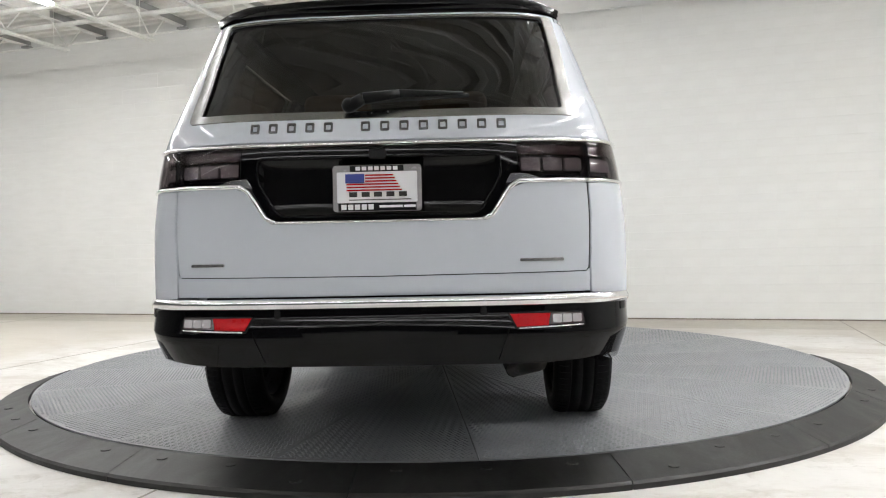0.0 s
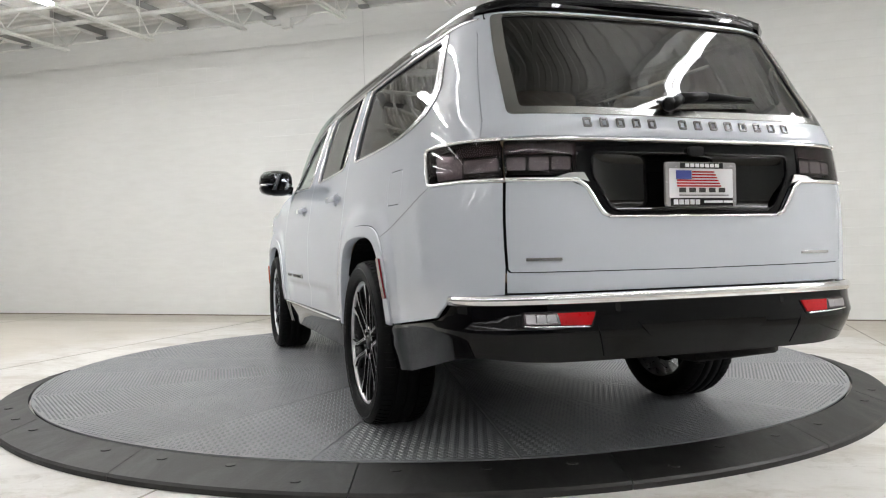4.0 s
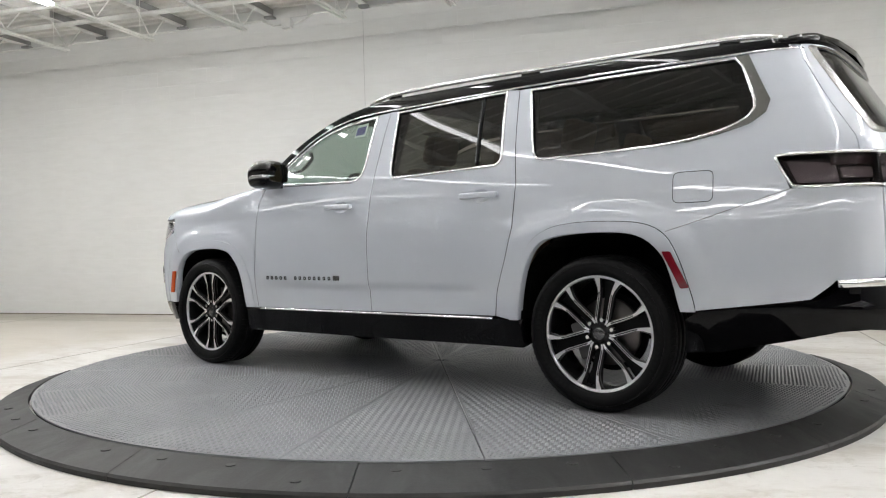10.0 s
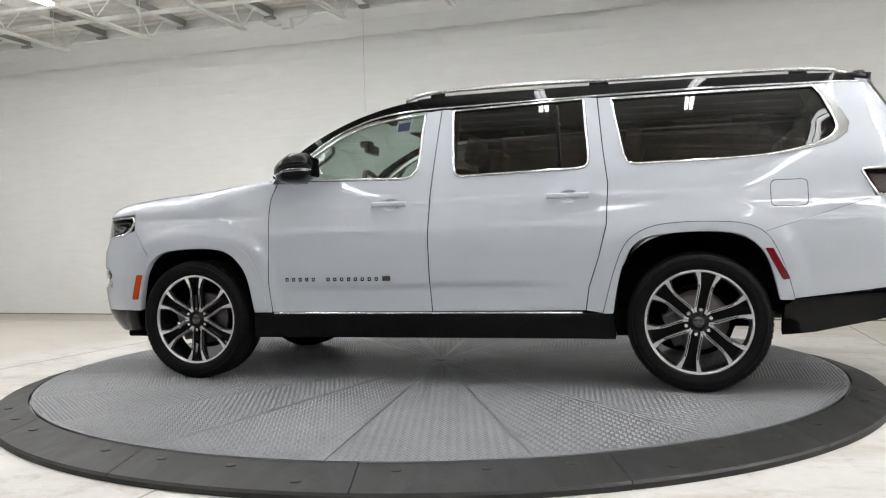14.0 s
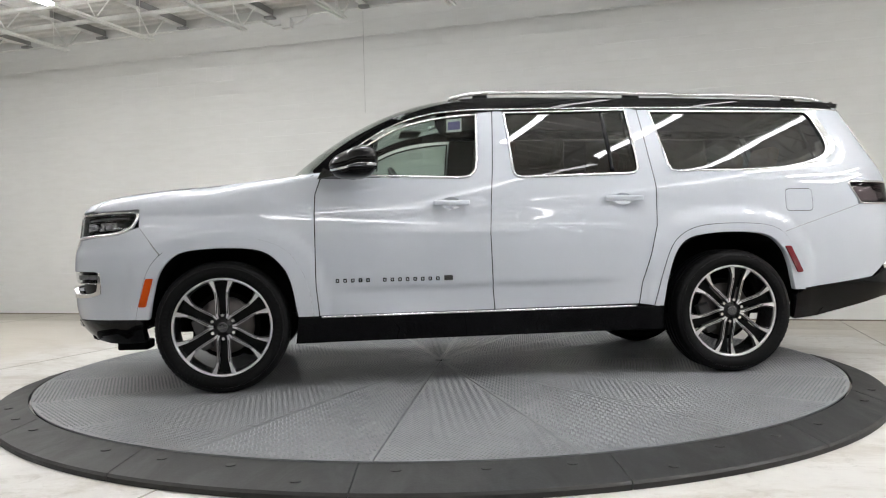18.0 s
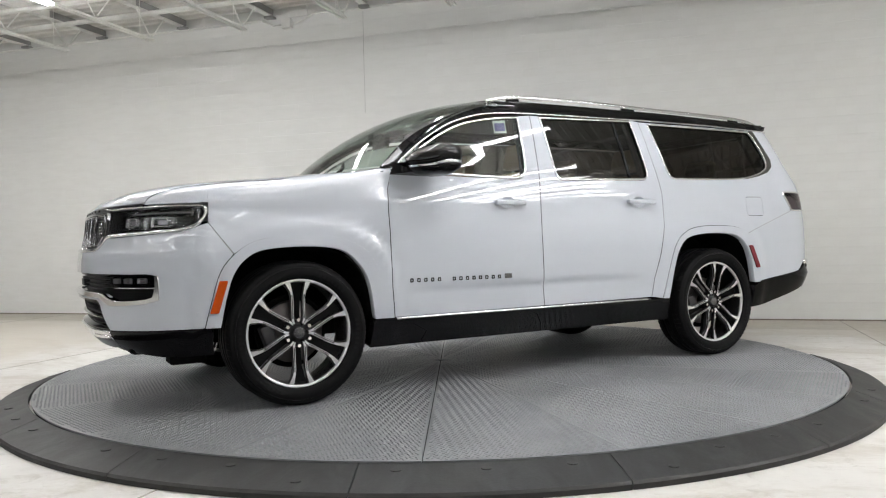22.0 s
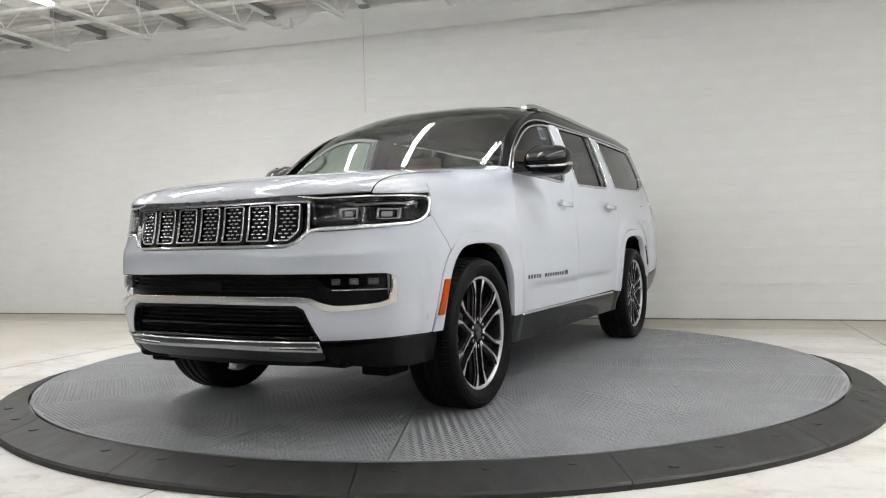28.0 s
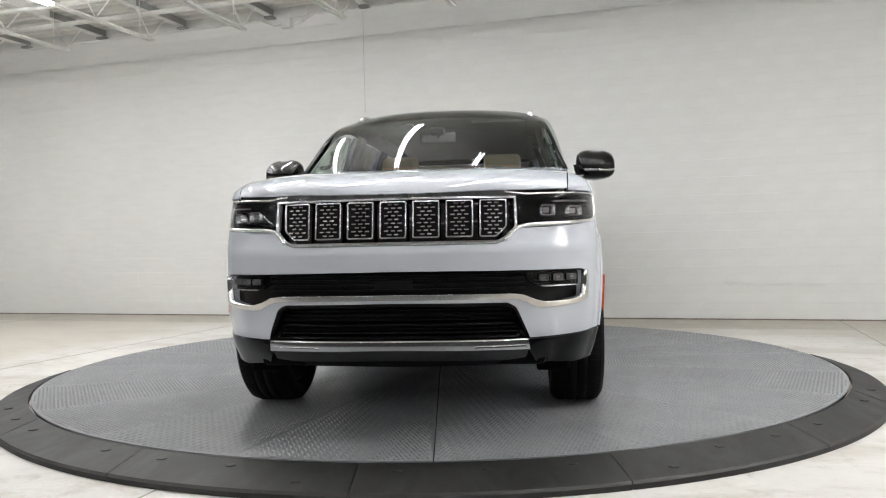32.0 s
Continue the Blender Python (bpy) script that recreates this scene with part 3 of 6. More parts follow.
def mirrored(surf):
    return lambda u, v: (lambda p: (p[0], -p[1], p[2]))(surf(u, v))


def both(name, outline, surf, mat, parent, label="", step=0.05, depth=0.02, holes=(), lift=0.0, flip=-1):
    """A panel on the driver's side and its mirror image."""
    a = part(name, sheet(name, outline, surf, mat, step, depth, holes, flip, lift), mat, parent, label)
    b = part(name, sheet(name, outline, mirrored(surf), mat, step, depth, holes, -flip, lift), mat, parent, label)
    return a, b


def both_strip(name, path, surf, mat, parents, label="", width=0.012, height=0.006, closed=False, lift=0.0, flip=-1):
    if not isinstance(parents, tuple):
        parents = (parents, parents)
    part(name, strip(name, path, surf, mat, width, height, closed, flip, lift), mat, parents[0], label)
    part(name, strip(name, path, mirrored(surf), mat, width, height, closed, -flip, lift), mat, parents[1], label)


def across(half):
    """A symmetric outline from its half at y > 0, listed from the centre line to the centre line."""
    return [tuple(p) for p in half] + [(-p[0], p[1]) for p in half[::-1] if abs(p[0]) > 1e-6]


G = 0.0038      # half of a panel gap

ARCH_F_OUT = smoothcurve([(3.815, 0.465), (3.79, 0.57), (3.735, 0.76), (3.65, 0.865), (3.55, 0.925), (3.41, 0.95), (3.23, 0.957), (3.07, 0.94), (2.94, 0.89), (2.86, 0.82), (2.78, 0.66), (2.745, 0.455)], 0.03)
ARCH_F_IN = smoothcurve([(3.735, 0.465), (3.71, 0.60), (3.67, 0.74), (3.60, 0.83), (3.49, 0.878), (3.23, 0.89), (3.05, 0.865), (2.95, 0.79), (2.885, 0.68), (2.84, 0.455)], 0.03)
ARCH_R_OUT = smoothcurve([(0.54, 0.455), (0.47, 0.71), (0.40, 0.87), (0.29, 0.95), (0.15, 0.98), (-0.07, 0.985), (-0.26, 0.967), (-0.37, 0.91), (-0.435, 0.80), (-0.49, 0.64), (-0.515, 0.535)], 0.03)
ARCH_R_IN = smoothcurve([(0.48, 0.455), (0.45, 0.63), (0.40, 0.79), (0.32, 0.885), (0.18, 0.92), (-0.04, 0.93), (-0.23, 0.908), (-0.34, 0.83), (-0.395, 0.72), (-0.44, 0.535)], 0.03)
# edges between panels, from below upwards
SEAM_A = [(2.71, 0.455), (2.728, 0.64), (2.73, 0.84), (2.732, 1.10), (2.725, 1.22), (2.69, 1.32)]
SEAM_B = [(1.60, 0.462), (1.61, 0.60), (1.62, 0.95), (1.605, 1.20), (1.59, 1.36), (1.56, 1.765)]
SEAM_C = [(0.64, 0.47), (0.62, 0.61), (0.56, 0.79), (0.512, 0.98), (0.50, 1.23), (0.53, 1.45), (0.565, 1.775)]
# openings
WIN_F = smoothcurve([(2.64, 1.335), (2.55, 1.425), (2.42, 1.52), (2.26, 1.615), (2.12, 1.675), (1.95, 1.715), (1.80, 1.735)], 0.06) + [(1.665, 1.745), (1.682, 1.42), (1.695, 1.36), (1.735, 1.318), (1.80, 1.306)]
WIN_R = rounded([(1.49, 1.755), (0.645, 1.778), (0.60, 1.325), (1.455, 1.305)], [0.012, 0.012, 0.075, 0.06])
WIN_Q = [(0.49, 1.765), (-0.66, 1.765), (-0.70, 1.72), (-0.765, 1.56), (-0.775, 1.50)] + smoothcurve([(-0.745, 1.45), (-0.65, 1.405), (-0.48, 1.365), (-0.30, 1.348), (-0.10, 1.34)], 0.05) + [(0.34, 1.335), (0.385, 1.345), (0.41, 1.39)]


def car():
    root = thing("car", "glossy white seven-seat car with black roof and chrome trim", "car")
    # --- doors
    bottom_f = [(2.71, 0.455), (1.60, 0.462)]
    fd = inset([(2.69, 1.32)] + SEAM_A[::-1][1:] + SEAM_B + [(1.65, 1.755), (1.665, 1.745), (1.682, 1.42), (1.695, 1.36), (1.735, 1.318), (1.80, 1.306), (2.64, 1.328)], G)
    rd = inset(SEAM_B[::-1] + SEAM_C + [(0.64, 1.785), (0.645, 1.778)] + rounded([(0.645, 1.778), (0.60, 1.325), (1.455, 1.305), (1.49, 1.755)], [0.0, 0.075, 0.06, 0.0]) + [(1.50, 1.765)], G)
    doors_f = both("front_door", fd, left, WHITE, root, depth=0.014, step=0.036, holes=[cup_outline(0)])
    doors_r = both("rear_door", rd, left, WHITE, root, depth=0.014, step=0.036, holes=[cup_outline(1)])
    # --- front wing and its arch trim
    top = [(x, ridge(x)[1]) for x in np.linspace(2.69, 3.782, 18)]
    wing = top + [(3.783, 1.121), (3.7865, 1.03), (3.6605, 0.8605)]
    out = [p for p in ARCH_F_OUT if p[0] < 3.64]
    wing = wing + out + [(x + G, z) for x, z in SEAM_A]
    both("front_wing", wing, fender, WHITE, root, depth=0.014, step=0.032)
    for nm, o, i in (("front_arch_trim", ARCH_F_OUT, ARCH_F_IN), ("rear_arch_trim", ARCH_R_OUT, ARCH_R_IN)):
        both(nm, inset(o + i[::-1], 0.0018), left, WHITE, root, step=0.035, depth=0.05, lift=0.008)
        both_strip("body_seal", o, left, DARK, root, "", 0.016, 0.003, False, -0.004)
    # --- bonnet, and the wing's nose beside it down to the lamp
    def lip_x(y, z):
        lo, hi = 3.4, nose(1.08)
        for _ in range(40):
            mid = (lo + hi) / 2
            if hood(mid, y)[2] > z and abs(y) < side(mid, 1.08):
                lo = mid
            else:
                hi = mid
        return lo
    edge = [(x, ridge(x)[0]) for x in np.linspace(2.66, 3.56, 12)]
    shut = smoothcurve([(3.56, ridge(3.56)[0]), (3.74, 0.815), (3.86, 0.807), (lip_x(0.795, 1.116), 0.795)], 0.04)
    lip = [(lip_x(y, 1.108 + 0.008 * ease((0.55 - y) / 0.10)), y) for y in np.linspace(0.775, 0, 22)]
    half = edge[:-1] + shut + lip
    cowl = [(2.66 + 0.20 * (1 - (y / 0.80) ** 2), y) for y in np.linspace(0.0, 0.80, 9)]
    outline = half + [(x, -y) for x, y in half[::-1][1:]] + [(x, -y) for x, y in cowl[::-1][1:]] + cowl[1:]
    part("bonnet", sheet("bonnet", inset(outline, G), hood, WHITE, 0.045, 0.014, flip=1), WHITE, root)
    corner_y = [(lip_x(y, 1.121), y) for y in np.linspace(0.797, 0.925, 12)]
    corner_y = [p for p in corner_y if p[0] > 3.785]
    last = side(3.782, 1.08) * (1 - (0.044 / (hood_z(3.782) - 1.08)) ** fender_m(3.782)) ** (1 / fender_m(3.782))
    patch = shut + corner_y + [(3.782, last)] + [(x, ridge(x)[0]) for x in np.linspace(3.782, 3.58, 5)]
    both("wing_nose", inset(patch, 0.0012), hood, WHITE, root, depth=0.010, step=0.03, flip=1)
    # --- bumper cover, one wrap from arch to arch
    half = [(0, 0.885), fy(0.46, 0.885), fy(0.50, 0.90), fy(0.56, 0.955), fy(0.72, 0.962), fy(0.84, 0.972), fx(3.92, 0.985), fx(3.82, 1.02), fx(3.788, 1.03), fx(3.664, 0.858)]
    half += [fx(*p) for p in ARCH_F_OUT[::-1] if 3.668 < p[0]]
    half += [fy(0.93, 0.462), fy(0.80, 0.458), fy(0.605, 0.455), fy(0.575, 0.53), fy(0.545, 0.60), fy(0.51, 0.618), (0, 0.622)]
    band = rounded(across([(0, 0.768), fy(0.85, 0.762), fx(4.050, 0.755), fx(4.045, 0.627), fy(0.70, 0.606), fy(0.655, 0.608), fy(0.585, 0.642), fy(0.55, 0.65), (0, 0.652)]), 0.012, 2)
    cover = inset(across(half), G)
    part("front_bumper_cover", sheet("front_bumper_cover", cover, front, WHITE, 0.045, 0.05, holes=[band], flip=1), WHITE, root)
    # black corners under the cover and the silver skid plate
    corner = [fy(0.60, 0.452), fy(0.80, 0.455), fy(0.93, 0.459), fx(3.79, 0.462), fx(3.775, 0.44), fx(3.765, 0.325), fx(3.90, 0.315), fy(0.80, 0.315), fy(0.63, 0.34), fy(0.60, 0.40)]
    both("bumper_corner", corner, front, BLACK, root, depth=0.06, flip=1, lift=0.004)
    skid = across([(0, 0.452), fy(0.595, 0.452), fy(0.602, 0.408), fy(0.49, 0.410), (0, 0.414)])
    part("skid_plate", sheet("skid_plate", skid, front, CHROME, 0.06, 0.05, flip=1, lift=0.008), CHROME, root, "polished silver skid plate")
    low = across([(0, 0.358), fy(0.57, 0.35), fy(0.70, 0.30), (0, 0.29)])
    part("lower_valance", sheet("lower_valance", low, front, SATIN, 0.06, 0.08, flip=1, lift=-0.035), SATIN, root, "black plastic valance")
    # --- rear quarter
    q = [rx(0.565, 1.775), rx(0.53, 1.45), rx(0.50, 1.23), rx(0.512, 0.98), rx(0.56, 0.79), rx(0.62, 0.61), rx(0.64, 0.47)]
    q += [rx(*p) for p in ARCH_R_OUT]
    q += [rx(-0.515, 0.54), rx(-0.80, 0.575), rx(-1.02, 0.605), rx(-1.09, 0.66), rx(-1.12, 0.69), ry(0.76, 0.70), ry(0.757, 0.80), ry(0.757, 1.102), rx(-0.94, 1.105), rx(-0.875, 1.25), rx(-0.90, 1.262), ry(0.815, 1.262), ry(0.80, 1.33), ry(0.765, 1.50), ry(0.715, 1.70), ry(0.70, 1.775)]
    fuel = rounded([rx(-0.40, 1.215), rx(-0.60, 1.215), rx(-0.60, 1.06), rx(-0.40, 1.06)], 0.035)
    winq = [rx(*p) for p in WIN_Q]
    quarter = both("rear_quarter", inset(q, G), rear, WHITE, root, depth=0.014, holes=[fuel, winq], step=0.034, flip=1)
    both("fuel_flap", inset(fuel, 0.0055), rear, WHITE, root, depth=0.02, flip=1)
    # --- tailgate
    half = [(0, 0.975), ry(0.365, 0.975), ry(0.405, 0.99), ry(0.465, 1.08), ry(0.52, 1.102), ry(0.752, 1.102), ry(0.752, 0.792), ry(0.742, 0.779), (0, 0.775)]
    tg = inset(across(half), G)
    tailgate = part("tailgate", sheet("tailgate", tg, rear, WHITE, 0.05, 0.03, flip=1), WHITE, root)
    half = [(0, 1.262), ry(0.8155, 1.262), ry(0.8005, 1.33), ry(0.7655, 1.50), ry(0.7155, 1.70), ry(0.70, 1.80), (0, 1.805)]
    opening = rounded(across([(0, 1.345), ry(0.726, 1.347), ry(0.660, 1.789), (0, 1.794)]), 0.03)
    part("tailgate_upper", sheet("tailgate_upper", inset(across(half), G), rear, WHITE, 0.05, 0.03, holes=[opening], flip=1), WHITE, tailgate)
    rw = rounded(across([(0, 1.374), ry(0.680, 1.376), ry(0.626, 1.784), (0, 1.790)]), 0.022)
    part("rear_window", sheet("rear_window", rw, rear, PRIVACY, 0.05, 0.0, flip=1, lift=-0.012), PRIVACY, tailgate, "dark tinted rear window")
    part("window_surround", sheet("window_surround", inset(opening, 0.002), rear, TRIM_METAL, 0.022, 0.012, holes=[rw], flip=1, lift=0.003), TRIM_METAL, tailgate, "satin chrome window surround")
    strip_z = across([(0, 0.7775), ry(0.745, 0.7815), ry(0.757, 0.795), ry(0.757, 0.705), (0, 0.705)])
    part("rear_lower_panel", sheet("rear_lower_panel", inset(strip_z, G), rear, WHITE, 0.05, 0.03, flip=1), WHITE, root)
    # --- dark seals under the seams
    for nm, sf, paths in (("door_seal", left, [SEAM_A, SEAM_B, SEAM_C]), ("body_seal", rear, [fuel + fuel[:1]])):
        for p in paths:
            both_strip(nm, p, sf, DARK, root, "", 0.026, 0.003, False, -0.0065, 1 if sf is rear else -1)
    both_strip("bumper_joint", [(-0.375, 0.925), (-0.60, 0.995), (-0.80, 1.058), (-0.945, 1.104)], left, SEAL, root, "", 0.0032, 0.0012, False, 0.0002)
    gate = [ry(0.754, 1.10), ry(0.754, 0.794), ry(0.744, 0.780), (0, 0.776), ry(-0.744, 0.780), ry(-0.754, 0.794), ry(-0.754, 1.10)]
    part("body_seal", strip("body_seal", gate, rear, DARK, 0.03, 0.004, False, 1, -0.014), None, root)
    both_strip("body_seal", [ry(0.813, 1.262), ry(0.798, 1.33), ry(0.762, 1.50), ry(0.713, 1.70), ry(0.70, 1.775)], rear, DARK, root, "", 0.03, 0.004, False, -0.014, 1)
    both_strip("body_seal", [(x, y) for x, y in edge + shut[1:]], hood, DARK, root, "", 0.03, 0.004, False, -0.011, 1)
    both_strip("shut_line", edge[8:] + shut[1:], hood, DARK, root, "", 0.006, 0.0012, False, 0.0, 1)
    both_strip("body_seal", [fx(3.787, 1.03), fx(3.661, 0.86)], front, SEAL, root, "", 0.024, 0.003, False, -0.0045, 1)
    # --- glass of the sides
    for nm, w, mat, lab, doors in (("front_window", WIN_F, CLEAR, "clear green-tinted door glass", doors_f), ("rear_window", WIN_R, PRIVACY, "dark tinted door glass", doors_r), ("quarter_window", WIN_Q, PRIVACY, "dark tinted quarter glass", quarter)):
        pane = inset(w, 0.006)
        for s, d in zip((1, -1), doors):
            sf = left if s > 0 else right
            part(nm, sheet(nm, pane, sf, mat, 0.06, 0.0, flip=-s, lift=-0.010), mat, d, lab)
            part("chrome_surround", strip("chrome_surround", inset(w, 0.006), sf, CHROME, 0.0135, 0.007, True, -s, 0.0), CHROME, d, "bright chrome window surround")
    # --- roof and its black side bands
    edge_top = [(1.72, 1.775), (1.0, 1.797), (0.2, 1.798), (-0.6, 1.79), (-0.98, 1.772)]
    band = smoothcurve([(2.70, 1.335), (2.60, 1.42), (2.46, 1.53), (2.30, 1.63), (2.12, 1.705), (1.92, 1.75), (1.72, 1.768)], 0.06) + [(1.56, 1.772), (0.565, 1.785), (-0.2, 1.785), (-0.95, 1.772), (-1.0, 1.80), (-0.95, 1.83)]
    band += [(-0.5, 1.845), (0.3, 1.862), (1.0, 1.862), (1.5, 1.852)] + smoothcurve([(1.78, 1.835), (2.0, 1.79), (2.2, 1.725), (2.40, 1.63), (2.58, 1.515), (2.74, 1.37)], 0.06)
    both("roof_side", band, left, BLACK, root, depth=0.02, label="gloss black roof side and windscreen pillar", step=0.05)
    half = [(1.84, 0), (1.83, 0.3), (1.79, 0.55), (1.74, 0.72), (1.0, 0.728), (0.0, 0.728), (-0.7, 0.715), (-0.93, 0.70), (-1.0, 0.62), (-1.04, 0.35), (-1.06, 0)]
    outline = half + [(x, -y) for x, y in half[::-1][1:-1]]
    part("roof", sheet("roof", outline, roof, BLACK, 0.08, 0.03, flip=1), BLACK, root, "gloss black roof")
    spoil = across([(0, 1.866), ry(0.55, 1.858), ry(0.68, 1.832), ry(0.69, 1.806), (0, 1.812)])
    part("roof_spoiler", sheet("roof_spoiler", spoil, rear, BLACK, 0.05, 0.06, flip=1, lift=0.012), BLACK, root, "gloss black roof spoiler")
    # --- windscreen
    ws = [(-1, 0), (1, 0), (1, 1), (-1, 1)]
    part("windscreen", sheet("windscreen", ws, screen, CLEAR, 0.1, 0.0, flip=1), CLEAR, root, "clear windscreen")
    # --- sills
    sill = [(2.84, 0.448), (0.48, 0.452), (0.47, 0.30), (2.86, 0.285)]
    both("sill", sill, left, BLACK, root, depth=0.12, lift=0.004, label="gloss black sill")
    both_strip("sill_strip", [(2.70, 0.449), (0.66, 0.458)], left, CHROME, root, "thin chrome sill strip", 0.014, 0.012)
    # --- rear bumper
    def bumper(s, z):
        p = rear(s, z)
        k = min(max((z - 0.42) / 0.15, 0), 1)
        b = max(0.0, 1 - abs(s) / (RS[-1] + 0.2))
        tuck = 0.05 * min(1, 2 * b) * min(max((0.60 - z) / 0.2, 0), 1)
        off = (tuck - 0.005) * min(1, abs(s) / 0.35)
        lean = 0.028 * min(1, 2.2 * b) * ease((z - 0.55) / 0.13)
        return (p[0] + lean - 0.055 * min(1, 2.2 * b) * (0.35 + 0.65 * k), p[1] + math.copysign(off, s), z)
    half = [(0, 0.688), ry(0.70, 0.688), ry(0.80, 0.685), rx(-1.12, 0.675), rx(-1.07, 0.63), rx(-1.0, 0.60), rx(-0.80, 0.572), rx(-0.515, 0.537), rx(-0.46, 0.50), rx(-0.45, 0.335), rx(-0.62, 0.35), rx(-0.93, 0.42), rx(-1.10, 0.465), ry(0.84, 0.474), ry(0.74, 0.463), ry(0.62, 0.458), (0, 0.458)]
    part("rear_bumper", sheet("rear_bumper", across(half), bumper, BLACK, 0.045, 0.08, flip=1), BLACK, root, "gloss black rear bumper")
    path = [rx(-1.10, 0.677), ry(0.86, 0.681), ry(0.70, 0.683), (0, 0.683), ry(-0.70, 0.683), ry(-0.86, 0.681)]
    path.append((-path[0][0], 0.677))
    part("bumper_strip", strip("bumper_strip", path, bumper, CHROME, 0.038, 0.014, False, 1, -0.003), CHROME, root, "chrome strip on the bumper")
    return root, bumper


def wheels(root):
    tyre_prof = [(0.298, -0.10), (0.306, -0.118), (0.313, -0.128), (0.345, -0.140), (0.378, -0.134), (0.396, -0.118), (0.4035, -0.09), (0.4065, -0.062), (0.4065, -0.058), (0.399, -0.057), (0.399, -0.049), (0.4065, -0.048), (0.4065, -0.006), (0.399, -0.005), (0.399, 0.005), (0.4065, 0.006), (0.4065, 0.048), (0.399, 0.049), (0.399, 0.057), (0.4065, 0.058), (0.4065, 0.062), (0.4035, 0.09), (0.396, 0.118), (0.378, 0.134), (0.345, 0.140), (0.313, 0.128), (0.306, 0.118), (0.298, 0.10)]
    v, f = lathe(tyre_prof, 80)
    tyre = mesh_of("tyre", v, f, RUBBER, True)
    # shoulder blocks
    bv, bf = [], []
    for i in range(72):
        a = 2 * math.pi * i / 72
        for sg in (1, -1):
            k = len(bv)
            for da in (-0.030, 0.030):
                for r, h in ((0.398, 0.120), (0.4075, 0.088), (0.4075, 0.066), (0.396, 0.066)):
                    bv.append((r * math.cos(a + da), sg * h, r * math.sin(a + da)))
            bf += [(k, k + 1, k + 5, k + 4), (k + 1, k + 2, k + 6, k + 5), (k, k + 3, k + 2, k + 1), (k + 4, k + 5, k + 6, k + 7)]
    blocks = mesh_of("tyre_tread", bv, bf, RUBBER, False)
    # raised rib and plain marks on the sidewall
    v, f = lathe([(0.366, 0.1375), (0.367, 0.1395), (0.371, 0.1385), (0.372, 0.1350)], 80)
    for c0 in (20, 140, 200, 320):
        for j in range(7):
            a0 = radians(c0 + j * 4.6)
            k = len(v)
            for a, r, h in ((0, 0.328, 0.1382), (0.045, 0.328, 0.1382), (0.045, 0.350, 0.1412), (0, 0.350, 0.1412)):
                v.append((r * math.cos(a0 + a), h, r * math.sin(a0 + a)))
            f.append((k, k + 3, k + 2, k + 1))
    marks = mesh_of("sidewall_mark", v, f, SATIN, False)
    # barrel and bright lip
    v, f = lathe([(0.296, -0.11), (0.288, -0.05), (0.280, 0.02), (0.284, 0.075), (0.293, 0.100)], 64)
    barrel = mesh_of("barrel", v, f, POCKET, True)
    v, f = lathe([(0.2890, 0.098), (0.2905, 0.109), (0.293, 0.1115), (0.303, 0.113), (0.3065, 0.111), (0.308, 0.104)], 80)
    lip = mesh_of("rim_lip", v, f, ALLOY, True)
    v, f = lathe([(0.3075, 0.108), (0.3105, 0.118), (0.314, 0.1255), (0.318, 0.131), (0.3185, 0.128)], 80)
    bead = mesh_of("bead_rib", v, f, RUBBER, True)
    # back plate of each narrow pocket and hub
    def prism(poly, y0, y1, mat, name, taper=0.0):
        n = len(poly)
        c = np.mean(np.array(poly), 0)
        vs = [(x, y0(math.hypot(x, z)), z) for x, z in poly] + [(x, y1(math.hypot(x, z)), z) for x, z in poly]
        fs = [tuple(range(n - 1, -1, -1)), tuple(range(n, 2 * n))] + [(i, (i + 1) % n, (i + 1) % n + n, i + n) for i in range(n)]
        bm = bmesh.new()
        bv = [bm.verts.new(q) for q in vs]
        for q in fs:
            bm.faces.new([bv[j] for j in q])
        bmesh.ops.recalc_face_normals(bm, faces=bm.faces)
        me = bpy.data.meshes.new(name)
        bm.to_mesh(me)
        bm.free()
        me.materials.append(mat)
        me.materials.append(POCKET if mat is not SATIN else SATIN)
        for q in me.polygons:
            q.material_index = 0 if q.normal.y > 0.5 else 1
        return me

    def face(r):
        return 0.094 + 0.0145 * min(1, max(0, (r - 0.05) / 0.22)) ** 1.3

    def arm(sg, e0, e1):
        """One arm of a pair: bright face between two edge lines, at the side sg of its pocket."""
        k = 1.045
        inner = [(0.050, 0.0190), (0.066, 0.0235), (0.080, 0.0250), (0.188, 0.0258), (0.222, 0.0305), (0.284, 0.0440)]
        outer = [(0.281, 0.0800), (0.262, 0.0665), (0.226, 0.0460), (0.195, 0.0375), (0.10, 0.0370), (0.068, 0.0368), (0.050, 0.0285)]
        if e0:
            mid = [(0.076, 0.0248), (0.150, 0.0255), (0.205, 0.0280)]
            far = [(0.207, 0.0400), (0.180, 0.0374), (0.12, 0.0370), (0.078, 0.0369)]
            return [(k * a, k * sg * (b + e0)) for a, b in mid] + [(k * a, k * sg * (b - e1)) for a, b in far]
        return [(k * a, k * sg * b) for a, b in inner] + [(k * a, k * sg * b) for a, b in outer]
    arm_bright = [prism(arm(s, 0, 0), lambda r: face(r) - 0.03, face, ALLOY, "spoke") for s in (1, -1)]
    arm_dark = [prism(arm(s, 0.0026, 0.0028), lambda r: face(r) - 0.01, lambda r: face(r) + 0.0010, SPOKE_GREY, "spoke_inlay") for s in (1, -1)]
    pocket = prism([(0.055, -0.022), (0.20, -0.027), (0.235, -0.034), (0.284, -0.044), (0.284, 0.044), (0.235, 0.034), (0.20, 0.027), (0.055, 0.022)], lambda r: face(r) - 0.08, lambda r: face(r) - 0.055, SATIN, "pocket")
    # bright edge of each wide opening, a little below the face
    wide = []
